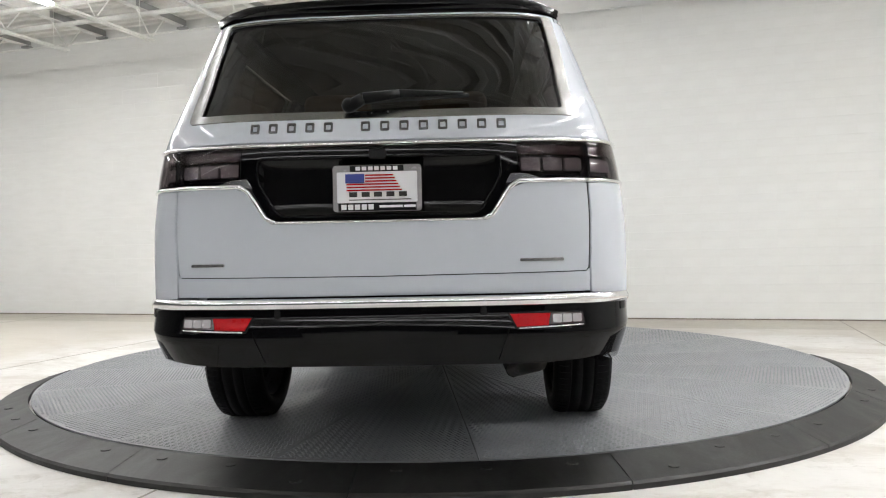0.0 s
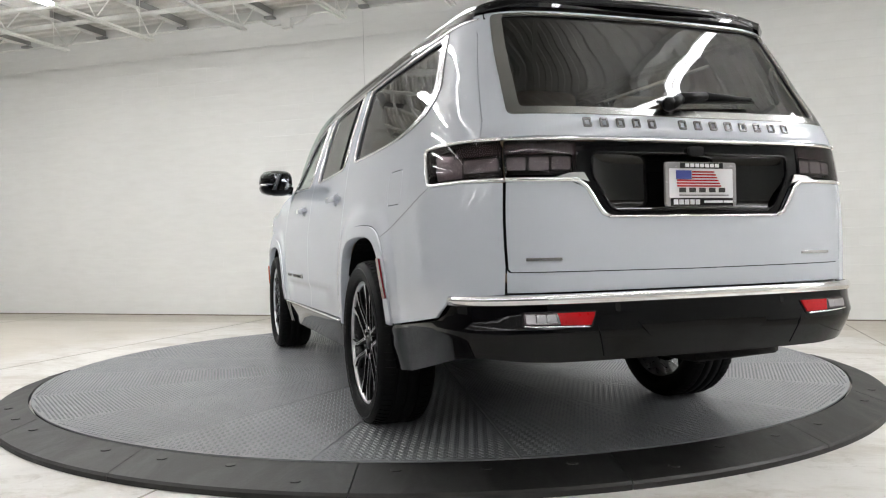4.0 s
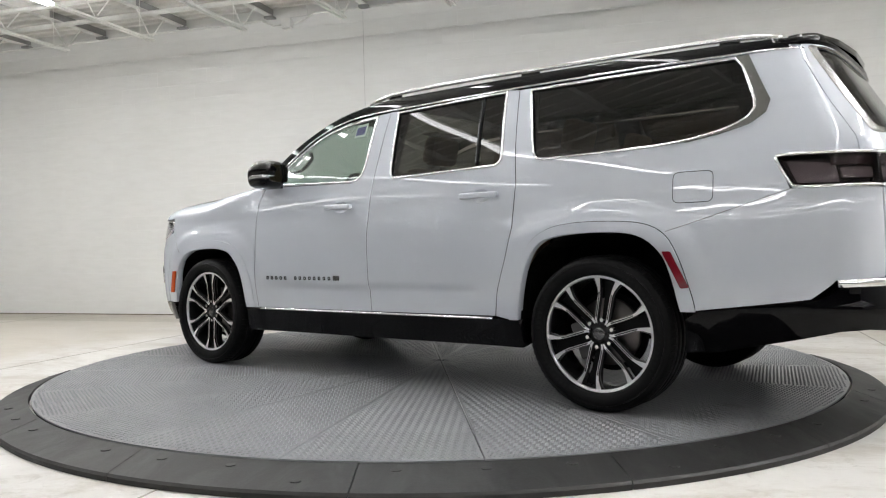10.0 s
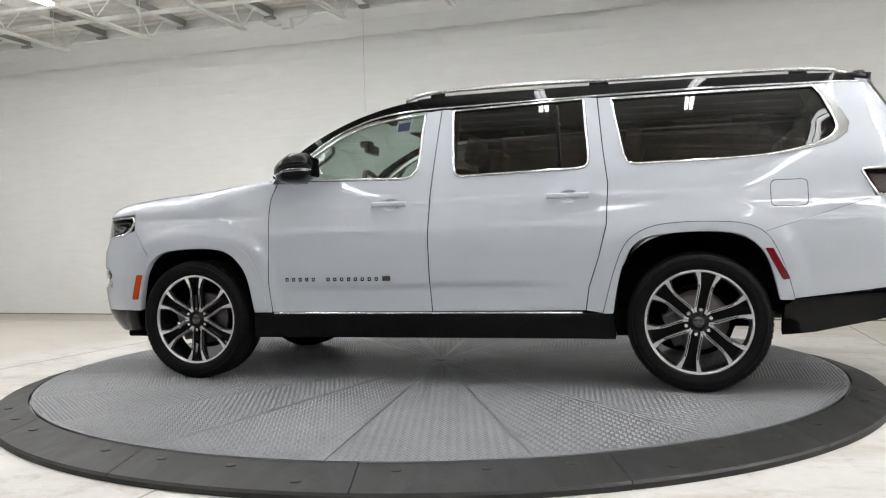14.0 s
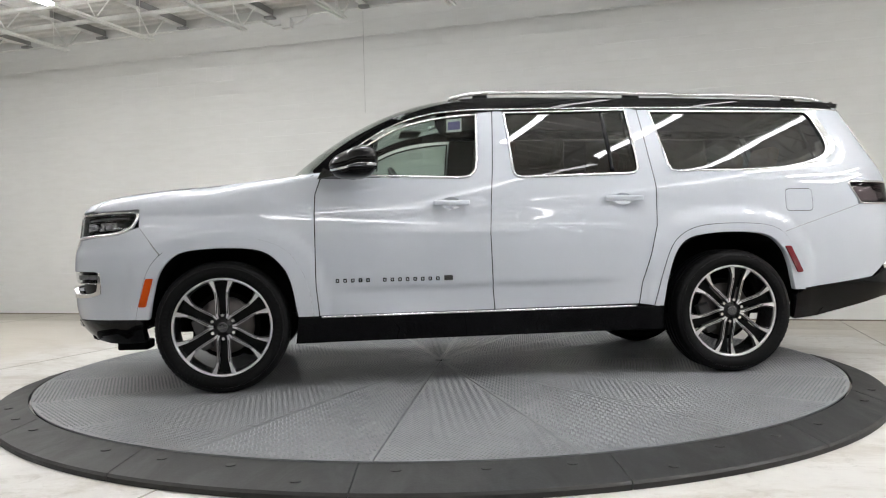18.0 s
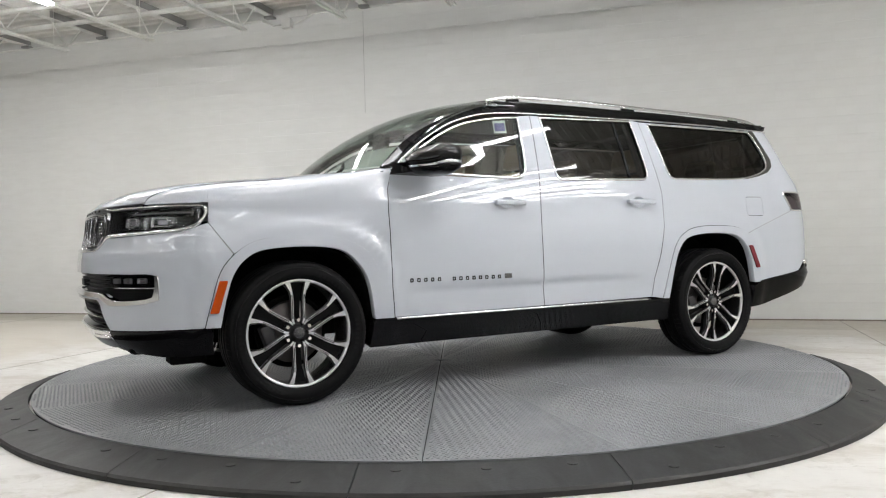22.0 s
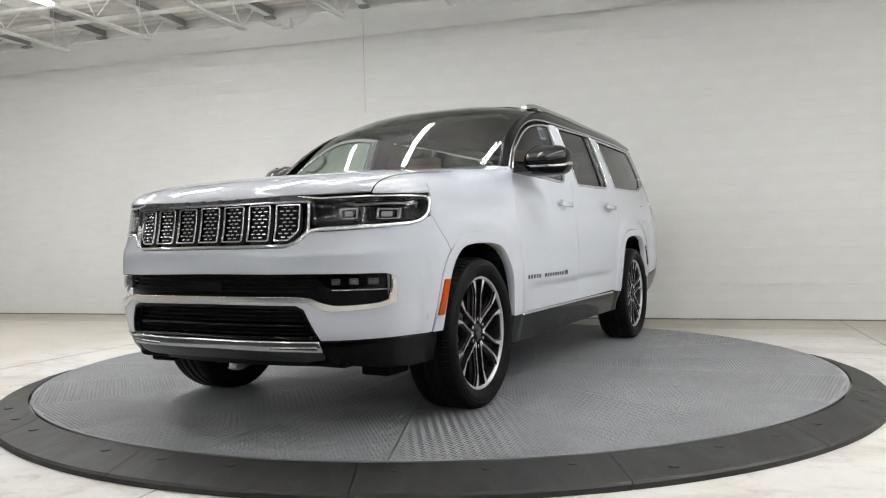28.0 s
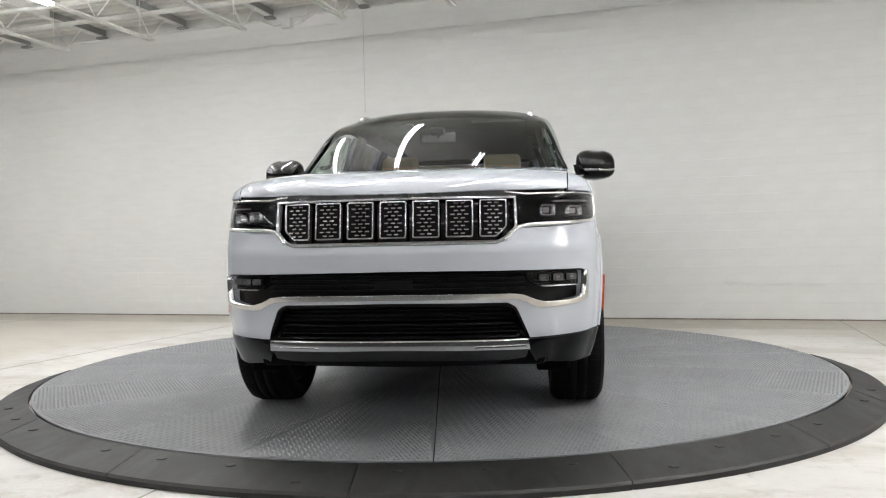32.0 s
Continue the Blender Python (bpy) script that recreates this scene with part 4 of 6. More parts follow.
    for a, b in [(0.279, 0.090), (0.266, 0.0735), (0.232, 0.0520), (0.200, 0.0430), (0.11, 0.0425), (0.088, 0.0425)]:
        wide.append((a, b))
    turn = [(a * math.cos(radians(60)) + b * math.sin(radians(60)), a * math.sin(radians(60)) - b * math.cos(radians(60))) for a, b in wide]
    arc_pts = [(0.286 * math.cos(radians(q)), 0.286 * math.sin(radians(q))) for q in (22, 26, 30, 34, 38)]
    loop = wide[::-1] + arc_pts + turn
    edge = sweep("opening_edge", [(a, face(math.hypot(a, b)) - 0.012, b) for a, b in dense(loop, 0.02)], [(0, 1, 0)] * len(dense(loop, 0.02)), INLAY, 0.0026, 0.004, True)
    v, f = lathe([(0.0, 0.098), (0.030, 0.098), (0.036, 0.094), (0.037, 0.08), (0.060, 0.076), (0.075, 0.07), (0.08, 0.03)], 36)
    hub = mesh_of("hub", v, f, POCKET, True)
    v, f = lathe([(0.0, 0.1005), (0.026, 0.1005), (0.031, 0.0985)], 30)
    cap = mesh_of("hub_cap", v, f, BADGE, True)
    bm = bmesh.new()
    bmesh.ops.create_cone(bm, cap_ends=True, segments=10, radius1=0.0130, radius2=0.010, depth=0.026)
    bmesh.ops.rotate(bm, verts=bm.verts, matrix=Matrix.Rotation(radians(-90), 3, "X"))
    nut = bpy.data.meshes.new("wheel_nut")
    bm.to_mesh(nut)
    bm.free()
    nut.materials.append(CHROME)
    v, f = lathe([(0.06, -0.015), (0.175, -0.015), (0.178, -0.02), (0.178, -0.04), (0.06, -0.04)], 48)
    disc = mesh_of("brake_disc", v, f, STEEL, True)
    v, f = lathe([(0.0, -0.055), (0.205, -0.055), (0.21, -0.05), (0.21, -0.062), (0.0, -0.062)], 40)
    shield = mesh_of("dust_shield", v, f, DARK, False)
    bm = bmesh.new()
    box(bm, 0.145, -0.005, 0, 0.075, 0.075, 0.20, bevel=0.012)
    cal = bpy.data.meshes.new("brake_caliper")
    bm.to_mesh(cal)
    bm.free()
    cal.materials.append(plain("caliper_grey", (0.10, 0.10, 0.10), 0.45, metal=0.4))
    for x, spin in ((3.302, 31), (0.0, 18)):
        for s in (1, -1):
            w = new("wheel")
            w.parent = root
            w.matrix_local = pose(x, s * 0.852, 0.4055, 0, 0, 0 if s > 0 else 180) @ pose(0, 0, 0, 0, spin, 0)
            ty = part("tyre", tyre, RUBBER, w, "black rubber tyre")
            part("tyre_tread", blocks, RUBBER, w)["kind"] = "stuff"
            part("bead_rib", bead, RUBBER, w)
            part("sidewall_mark", marks, SATIN, w)
            part("barrel", barrel, POCKET, w)
            part("rim_lip", lip, ALLOY, w, "machined alloy rim lip")
            part("hub", hub, POCKET, w)
            part("hub_cap", cap, SATIN, w)
            part("brake_disc", disc, STEEL, w, "bare steel brake disc")
            part("dust_shield", shield, DARK, w)
            c = part("brake_caliper", cal, None, w)
            c.matrix_local = pose(0, 0, 0, 0, -spin + (20 if s > 0 else 160), 0)
            for k in range(6):
                m = Matrix.Rotation(radians(60 * k), 4, "Y")
                for j in range(2):
                    part("spoke", arm_bright[j], ALLOY, w).matrix_local = m
                    part("spoke_inlay", arm_dark[j], POCKET, w).matrix_local = m
                part("pocket", pocket, POCKET, w).matrix_local = m
                part("opening_edge", edge, INLAY, w).matrix_local = m
                part("wheel_nut", nut, CHROME, w).matrix_local = m @ Matrix.Translation((0.0725, 0.082, 0))


def nose_parts(root):
    """Grille, lamps and bright trim of the front."""
    # grey lip over the grille, with its row of plain bars
    lip = across([(0, 1.134), fy(0.42, 1.133), fy(0.50, 1.130), fy(0.56, 1.118), fy(0.56, 1.100), (0, 1.102)])
    lp = part("grille_lip", sheet("grille_lip", lip, front, LIP_GREY, 0.05, 0.02, flip=1, lift=-0.004), None, root, "satin grey grille lip")
    for k in range(8):
        y = 0.385 - 0.11 * k
        bar = rounded([fy(y - 0.013, 1.120), fy(y + 0.013, 1.120), fy(y + 0.013, 1.107), fy(y - 0.013, 1.107)], 0.003, 2)
        part("badge_bar", sheet("badge_bar", bar, front, TRIM, 0.05, 0.004, flip=1, lift=0.001), None, lp)
    grille = new("grille")
    grille.parent = root
    ring_out = across([(0, 1.099), fy(0.552, 1.097), fy(0.556, 0.958), fy(0.505, 0.906), fy(0.47, 0.889), (0, 0.889)])
    ring_out = rounded(ring_out, 0.008, 2)
    ring_in = inset(ring_out, 0.008)
    part("backing", sheet("backing", ring_out, front, BLACK, 0.08, 0.0, flip=1, lift=-0.045), None, grille)
    part("grille_frame", sheet("grille_frame", ring_out, front, DARK_CHROME, 0.06, 0.05, holes=[ring_in], flip=1, lift=0.006), None, grille, "chrome grille frame")
    for k in range(-3, 4):
        yc = k * 0.150
        w = 0.060
        z0, z1 = 0.916, 1.084
        pts = [fy(yc - w, z1), fy(yc + w, z1), fy(yc + w, z0), fy(yc - w, z0)]
        if k == 3:
            pts[2:3] = [fy(yc + w, z0 + 0.045), fy(yc + w - 0.045, z0)]
        if k == -3:
            pts[3:4] = [fy(yc - w + 0.045, z0), fy(yc - w, z0 + 0.045)]
        slot = rounded(pts, 0.010, 3)
        part("slot_frame", sheet("slot_frame", slot, front, DARK_CHROME, 0.06, 0.010, holes=[inset(slot, 0.0045)], flip=1, lift=0.005), None, grille, "chrome slot frame")
        part("slot_back", sheet("slot_back", slot, front, SATIN, 0.08, 0.0, flip=1, lift=-0.030), None, grille)
        bm = bmesh.new()
        for r in range(9):
            z = z0 + 0.016 + r * 0.0172
            for c in range(4):
                y = yc + (c - 1.5) * 0.031 + (0.0155 if r % 2 else 0)
                if abs(y - yc) > w - 0.022:
                    continue
                p = front(*fy(y, z))
                a = math.atan2(front(*fy(y + 0.02, z))[0] - p[0], 0.02)
                box(bm, 0, 0, 0, 0.008, 0.019, 0.0058, Matrix.Translation((p[0] - 0.004, p[1], p[2])) @ Matrix.Rotation(-a, 4, "Z") @ Matrix.Rotation(radians(-32), 4, "Y"))
        part("grille_mesh", bm, SATIN_CHROME, grille, "rows of small bright dashes")
    # head lamps
    lamp = rounded([fy(0.562, 1.098), fy(0.72, 1.106), fx(4.0, 1.112), fx(3.815, 1.115), fx(3.80, 1.09), fx(3.84, 1.03), fx(3.93, 0.998), fy(0.84, 0.985), fy(0.62, 0.974), fy(0.566, 0.985)], 0.012, 2)
    for sg in (1, -1):
        sf = front if sg > 0 else mirrored(front)
        hl = part("head_lamp", sheet("head_lamp", inset(lamp, 0.004), sf, BLACK, 0.05, 0.0, flip=sg, lift=-0.075), None, root, "black head lamp with two projectors")
        part("lamp_wall", sheet("lamp_wall", inset(lamp, 0.001), sf, BLACK, 0.05, 0.08, holes=[inset(lamp, 0.010)], flip=sg, lift=-0.004), None, hl)
        part("lamp_shelf", sheet("lamp_shelf", inset([fy(0.57, 1.095), fy(0.72, 1.10), fx(4.0, 1.107), fx(3.83, 1.108), fx(3.87, 1.082), fy(0.80, 1.072), fy(0.60, 1.066)], 0.004), sf, BLACK, 0.05, 0.05, flip=sg, lift=-0.02), None, hl)
        part("lamp_floor", sheet("lamp_floor", [fy(0.57, 1.01), fy(0.62, 1.006), fy(0.84, 1.01), fx(3.93, 1.02), fx(3.94, 1.004), fy(0.84, 0.99), fy(0.62, 0.979), fy(0.57, 0.99)], sf, BLACK, 0.05, 0.05, flip=sg, lift=-0.025), None, hl)
        for yc in (0.716, 0.856):
            cell = rounded([fy(yc - 0.034, 1.062), fy(yc + 0.034, 1.064), fy(yc + 0.034, 1.016), fy(yc - 0.034, 1.014)], 0.012, 3)
            part("projector_frame", sheet("projector_frame", cell, sf, SATIN_CHROME, 0.04, 0.05, holes=[inset(cell, 0.0026)], flip=sg, lift=-0.026), None, hl, "chrome projector frame")
            part("projector_face", sheet("projector_face", cell, sf, BLACK, 0.04, 0.0, flip=sg, lift=-0.055), None, hl)
            lens = rounded([fy(yc - 0.016, 1.052), fy(yc + 0.016, 1.053), fy(yc + 0.016, 1.030), fy(yc - 0.016, 1.029)], 0.008, 3)
            part("projector_lens", sheet("projector_lens", lens, sf, LAMP_CELL, 0.03, 0.012, flip=sg, lift=-0.044), None, hl)
        drl = [fy(0.735, 1.078), fy(0.86, 1.086), fx(3.86, 1.088), fx(3.87, 1.070)]
        part("light_guide", strip("light_guide", drl, sf, INLAY, 0.007, 0.005, False, sg, -0.022), None, hl, "pale light guide")
        part("lamp_lens", sheet("lamp_lens", inset(lamp, 0.003), sf, LENS, 0.05, 0.0, flip=sg, lift=0.0), None, hl, "clear lamp lens")
        under = [fy(0.505, 0.898), fy(0.562, 0.957), fy(0.60, 0.966), fy(0.72, 0.971), fy(0.84, 0.98), fx(3.925, 0.992), fx(3.835, 1.024), fx(3.793, 1.09), fx(3.80, 1.118)]
        part("lamp_trim", strip("lamp_trim", smoothcurve(under, 0.03), sf, CHROME, 0.017, 0.009, False, sg, 0.0), None, hl, "chrome strip under the lamp")
        over = [fy(0.50, 1.118), fy(0.60, 1.107), fy(0.72, 1.113), fx(4.0, 1.119), fx(3.81, 1.121)]
        part("lamp_top_trim", strip("lamp_top_trim", over, sf, CHROME, 0.009, 0.006, False, sg, 0.0), None, hl, "thin chrome strip over the lamp")
    # upper intake with fog lamps
    band = across([(0, 0.772), fy(0.85, 0.766), fx(4.04, 0.758), fx(4.03, 0.605), fy(0.70, 0.59), fy(0.57, 0.636), (0, 0.642)])
    up = part("upper_intake", sheet("upper_intake", band, front, SATIN, 0.05, 0.0, flip=1, lift=-0.055), None, root, "black upper intake")
    rim = rounded(band, 0.012, 2)
    part("intake_rim", sheet("intake_rim", rim, front, BLACK, 0.05, 0.055, holes=[inset(rim, 0.008)], flip=1, lift=-0.003), None, up)
    for z in (0.682, 0.705, 0.728, 0.75):
        part("intake_slat", strip("intake_slat", [fy(-0.60, z), (0, z), fy(0.60, z)], front, SATIN, 0.007, 0.02, False, 1, -0.048), None, up)
    block = rounded([fy(-0.085, 0.725), fy(0.085, 0.725), fy(0.085, 0.688), fy(-0.085, 0.688)], 0.006, 2)
    part("radar_cover", sheet("radar_cover", block, front, SATIN, 0.05, 0.03, flip=1, lift=-0.018), None, up, "dark grey sensor cover")
    for sg in (1, -1):
        sf = front if sg > 0 else mirrored(front)
        pod = rounded([fy(0.60, 0.757), fx(4.062, 0.75), fx(4.058, 0.688), fy(0.66, 0.690), fy(0.62, 0.715)], 0.01, 2)
        fg = part("fog_lamp", sheet("fog_lamp", pod, sf, BLACK, 0.05, 0.03, flip=sg, lift=-0.035), None, root, "black fog lamp with three small cells")
        for yc in (0.685, 0.755, 0.822):
            cell = rounded([fy(yc - 0.016, 0.738), fy(yc + 0.016, 0.738), fy(yc + 0.016, 0.712), fy(yc - 0.016, 0.712)], 0.006, 2)
            part("fog_frame", sheet("fog_frame", cell, sf, INLAY, 0.03, 0.03, holes=[inset(cell, 0.0028)], flip=sg, lift=-0.014), None, fg, "pale cell frame")
            part("fog_cell", sheet("fog_cell", inset(cell, 0.007), sf, LAMP_CELL, 0.03, 0.006, flip=sg, lift=-0.026), None, fg)
        part("fog_lens", sheet("fog_lens", pod, sf, LENS, 0.05, 0.0, flip=sg, lift=-0.006), None, fg, "clear fog lamp lens")
        part("fog_line", strip("fog_line", [fy(0.67, 0.688), fx(4.055, 0.686)], sf, CHROME, 0.006, 0.006, False, sg, -0.02), None, fg)
    tops = [(0, 0.662), fy(0.53, 0.659), fy(0.58, 0.653), fy(0.625, 0.632), fy(0.675, 0.618), fy(0.80, 0.622), fx(4.062, 0.64), fx(4.05, 0.70), fx(4.052, 0.751)]
    lows = [fx(4.040, 0.753), fx(4.034, 0.70), fx(4.034, 0.625), fy(0.83, 0.605), fy(0.68, 0.594), fy(0.635, 0.598), fy(0.585, 0.625), fy(0.55, 0.636), (0, 0.639)]
    part("bumper_moulding", sheet("bumper_moulding", across(smoothcurve(tops, 0.05) + smoothcurve(lows, 0.05)), front, CHROME, 0.04, 0.03, flip=1, lift=0.008), None, root, "bright chrome bumper moulding")
    # lower intake
    low = across([(0, 0.622), fy(0.51, 0.618), fy(0.548, 0.60), fy(0.58, 0.53), fy(0.608, 0.453), (0, 0.453)])
    li = part("lower_intake", sheet("lower_intake", low, front, SATIN, 0.06, 0.0, flip=1, lift=-0.075), None, root, "black lower intake")
    rim = rounded(low, 0.015, 2)
    part("intake_rim", sheet("intake_rim", rim, front, BLACK, 0.05, 0.075, holes=[inset(rim, 0.011)], flip=1, lift=-0.004), None, li)
    for z, w in ((0.475, 0.58), (0.497, 0.57), (0.545, 0.55), (0.57, 0.54), (0.592, 0.53)):
        part("intake_slat", strip("intake_slat", [fy(-w, z), (0, z), fy(w, z)], front, SATIN, 0.009, 0.03, False, 1, -0.068), None, li)
    part("intake_bar", strip("intake_bar", [fy(-0.56, 0.52), (0, 0.52), fy(0.56, 0.52)], front, BLACK, 0.02, 0.02, False, 1, -0.045), None, li)
    # plates on the skid, tow-hook mounts
    for sg in (1, -1):
        sf = front if sg > 0 else mirrored(front)
        slot = rounded([fy(0.36, 0.428), fy(0.585, 0.43), fy(0.585, 0.415), fy(0.36, 0.413)], 0.006, 2)
        part("skid_inset", sheet("skid_inset", slot, sf, CHROME, 0.05, 0.006, flip=sg, lift=0.012), None, root, "polished skid plate inset")
        part("sensor", sheet("sensor", rounded([fx(3.86, 0.555), fx(3.835, 0.555), fx(3.835, 0.53), fx(3.86, 0.53)], 0.01, 3), sf, WHITE, 0.02, 0.004, flip=sg, lift=0.004), None, root)
    step = across([(0, 0.412), fy(0.601, 0.407), fy(0.585, 0.362), fy(0.50, 0.352), (0, 0.355)])
    part("skid_lower", sheet("skid_lower", step, front, SKID_GREY, 0.06, 0.02, flip=1, lift=0.0), None, root, "dark grey lower skid edge")


def tail_parts(root, tailgate_name="tailgate"):
    """Lamps, plate, wiper and marks of the back."""
    for sg in (1, -1):
        sf = rear if sg > 0 else mirrored(rear)
        for nm, lamp in (("tail_lamp", [ry(0.498, 1.246), ry(0.752, 1.247), ry(0.752, 1.118), ry(0.50, 1.118)]), ("side_tail_lamp", [ry(0.760, 1.247), rx(-0.90, 1.251), rx(-0.882, 1.244), rx(-0.945, 1.122), rx(-0.97, 1.115), ry(0.760, 1.116)])):
            lamp = rounded(lamp, 0.008, 2)
            tl = part(nm, sheet(nm, lamp, sf, TRIM, 0.04, 0.0, flip=sg, lift=-0.05), None, root, "smoked tail lamp with red bar and pale cells")
            part("lamp_wall", sheet("lamp_wall", lamp, sf, BLACK, 0.04, 0.05, holes=[inset(lamp, 0.006)], flip=sg, lift=-0.002), None, tl)
            if nm == "tail_lamp":
                cells = [(0.515, 0.585), (0.598, 0.668), (0.682, 0.745)]
                for a, b in cells:
                    c = rounded([ry(a, 1.192), ry(b, 1.192), ry(b, 1.146), ry(a, 1.146)], 0.008, 2)
                    part("lamp_cell", sheet("lamp_cell", c, sf, LAMP_CELL, 0.04, 0.02, flip=sg, lift=-0.022), None, tl, "pale lamp cell")
                red = [ry(0.502, 1.238), ry(0.748, 1.239), ry(0.748, 1.204), ry(0.502, 1.204)]
            else:
                c = rounded([rx(-1.12, 1.215), rx(-0.915, 1.236), rx(-0.965, 1.13), rx(-1.14, 1.125)], 0.008, 2)
                part("lamp_end", sheet("lamp_end", c, sf, LAMP_CELL, 0.03, 0.0, flip=sg, lift=-0.030), None, tl, "clear grey lamp end")
                c = rounded([ry(0.775, 1.192), rx(-1.14, 1.192), rx(-1.15, 1.146), ry(0.775, 1.146)], 0.008, 2)
                part("lamp_cell", sheet("lamp_cell", c, sf, LAMP_CELL, 0.04, 0.02, flip=sg, lift=-0.022), None, tl, "pale lamp cell")
                red = [ry(0.765, 1.239), rx(-1.10, 1.243), rx(-1.10, 1.205), ry(0.765, 1.204)]
            part("red_bar", sheet("red_bar", red, sf, RED_DARK, 0.04, 0.02, flip=sg, lift=-0.016), None, tl, "dark red lamp bar")
            part("red_line", strip("red_line", [red[3], red[2]], sf, RED_DARK, 0.006, 0.006, False, sg, -0.012), None, tl)
            part("lamp_lens", sheet("lamp_lens", lamp, sf, SMOKE, 0.04, 0.0, flip=sg, lift=0.0), None, tl, "smoked lens")
        # chrome round the lamp: below, round the tip and above
        path = [ry(0.756, 1.108), ry(0.84, 1.108), rx(-0.985, 1.107), rx(-0.95, 1.112), rx(-0.874, 1.244), rx(-0.885, 1.256), rx(-0.92, 1.258), ry(0.84, 1.256), ry(0.756, 1.255)]
        part("lamp_surround", strip("lamp_surround", smoothcurve(path, 0.03), sf, CHROME, 0.014, 0.010, False, sg, 0.0), None, root, "chrome lamp surround")
        path = [ry(0.375, 0.975), ry(0.405, 0.988), ry(0.467, 1.083), ry(0.50, 1.106), ry(0.752, 1.108)]
        part("tailgate_trim", strip("tailgate_trim", path, sf, CHROME, 0.017, 0.010, False, sg, 0.0), None, root, "chrome trim under the tail lamp")
        step = [ry(0.455, 1.10), ry(0.475, 1.132), ry(0.53, 1.130), ry(0.575, 1.116), ry(0.50, 1.112)]
        part("trim_corner", sheet("trim_corner", step, sf, CHROME, 0.03, 0.01, flip=sg, lift=0.004), None, root)
    part("tailgate_strip", strip("tailgate_strip", [ry(-0.75, 1.2535), (0, 1.2535), ry(0.75, 1.2535)], rear, CHROME, 0.012, 0.008, False, 1, 0.0), None, root, "chrome strip over the black panel")
    part("lower_trim", strip("lower_trim", [ry(-0.38, 0.974), (0, 0.974), ry(0.38, 0.974)], rear, CHROME, 0.010, 0.008, False, 1, 0.0), None, root)
    pan = across([(0, 1.247), ry(0.497, 1.246), ry(0.497, 1.125), ry(0.465, 1.105), ry(0.40, 0.995), ry(0.365, 0.979), (0, 0.979)])
    recess = rounded(across([(0, 1.205), ry(0.435, 1.205), ry(0.438, 1.125), ry(0.37, 1.01), ry(0.34, 0.994), (0, 0.994)]), 0.02, 3)
    bp = part("plate_panel", sheet("plate_panel", pan, rear, BLACK, 0.05, 0.02, holes=[recess], flip=1, lift=-0.008), None, root, "gloss black panel round the number plate")

    def dish(s, z):
        p = rear(s, z)
        k = max(0, 1 - (s / ry(-0.44, 1.1)[0]) ** 8) * max(0, 1 - ((z - 1.10) / 0.11) ** 6)
        return (p[0] + 0.035 * k, p[1], p[2])
    part("plate_dish", sheet("plate_dish", inset(recess, -0.002), dish, PIANO, 0.020, 0.0, flip=1, lift=-0.007), None, bp, "dished gloss black panel")
    part("panel_bead", strip("panel_bead", recess, rear, BLACK, 0.010, 0.006, True, 1, -0.008), None, bp)
    part("camera_pod", sheet("camera_pod", rounded([ry(-0.03, 1.232), ry(0.03, 1.232), ry(0.03, 1.196), ry(-0.03, 1.196)], 0.012), rear, SATIN, 0.03, 0.02, flip=1, lift=0.012), None, bp)
    # dealer plate: white sheet, small flag, plain bars
    x = -1.372

    def card(name, y0, y1, z0, z1, mat, off, parent, th=0.002, r=0.0, label=""):
        flat = lambda u, v: (x - off, u, v)
        p = rounded([(y0, z0), (y1, z0), (y1, z1), (y0, z1)], r, 3)
        return part(name, sheet(name, p, flat, mat, 0.2, th, flip=-1), None, parent, label)
    yc, zc = 0.0, 1.09
    pl = card("number_plate", yc - 0.152, yc + 0.152, zc - 0.078, zc + 0.078, PLATE_WHITE, 0.012, root, 0.01, 0.012, "white dealer plate with small flag and silver frame")
    frame_o = rounded([(yc - 0.156, zc - 0.082), (yc + 0.156, zc - 0.082), (yc + 0.156, zc + 0.080), (yc - 0.156, zc + 0.080)], 0.012, 3)
    part("plate_frame", sheet("plate_frame", frame_o, lambda u, v: (x - 0.014, u, v), LAMP_CELL, 0.2, 0.014, holes=[rounded([(yc - 0.143, zc - 0.052), (yc + 0.143, zc - 0.052), (yc + 0.143, zc + 0.058), (yc - 0.143, zc + 0.058)], 0.006)], flip=-1), None, pl, "silver plate frame")
    card("frame_band", yc - 0.095, yc + 0.095, zc + 0.058, zc + 0.079, SATIN, 0.0165, pl)
    card("frame_band", yc - 0.138, yc + 0.138, zc - 0.081, zc - 0.053, SATIN, 0.0165, pl)
    for k in range(7):
        y = yc + 0.066 - 0.022 * k
        card("plain_bar", y - 0.008, y + 0.008, zc + 0.062, zc + 0.075, PLATE_WHITE, 0.019, pl)
    for k in range(5):
        y = yc + 0.118 - 0.024 * k
        card("plain_bar", y - 0.009, y + 0.009, zc - 0.076, zc - 0.058, PLATE_WHITE, 0.019, pl)
    for y, w in ((-0.02, 0.012), (-0.06, 0.03), (-0.115, 0.02)):
        card("plain_bar", yc + y - w, yc + y + w, zc - 0.070, zc - 0.062, PLATE_WHITE, 0.019, pl)
    card("flag_field", yc + 0.045, yc + 0.112, zc + 0.018, zc + 0.050, FLAG_BLUE, 0.0145, pl)
    for k in range(6):
        z = zc + 0.045 - 0.0105 * k
        y1 = yc + 0.042 if k < 3 else yc + 0.108
        card("flag_stripe", yc - 0.075 + 0.006 * (5 - k) - 0.012, y1, z - 0.0025, z + 0.0025, RED, 0.0145, pl)
    for k in range(5):
        y = yc + 0.085 - 0.044 * k
        card("plain_bar", y - 0.014, y + 0.014, zc - 0.031, zc - 0.014, TRIM, 0.0145, pl)
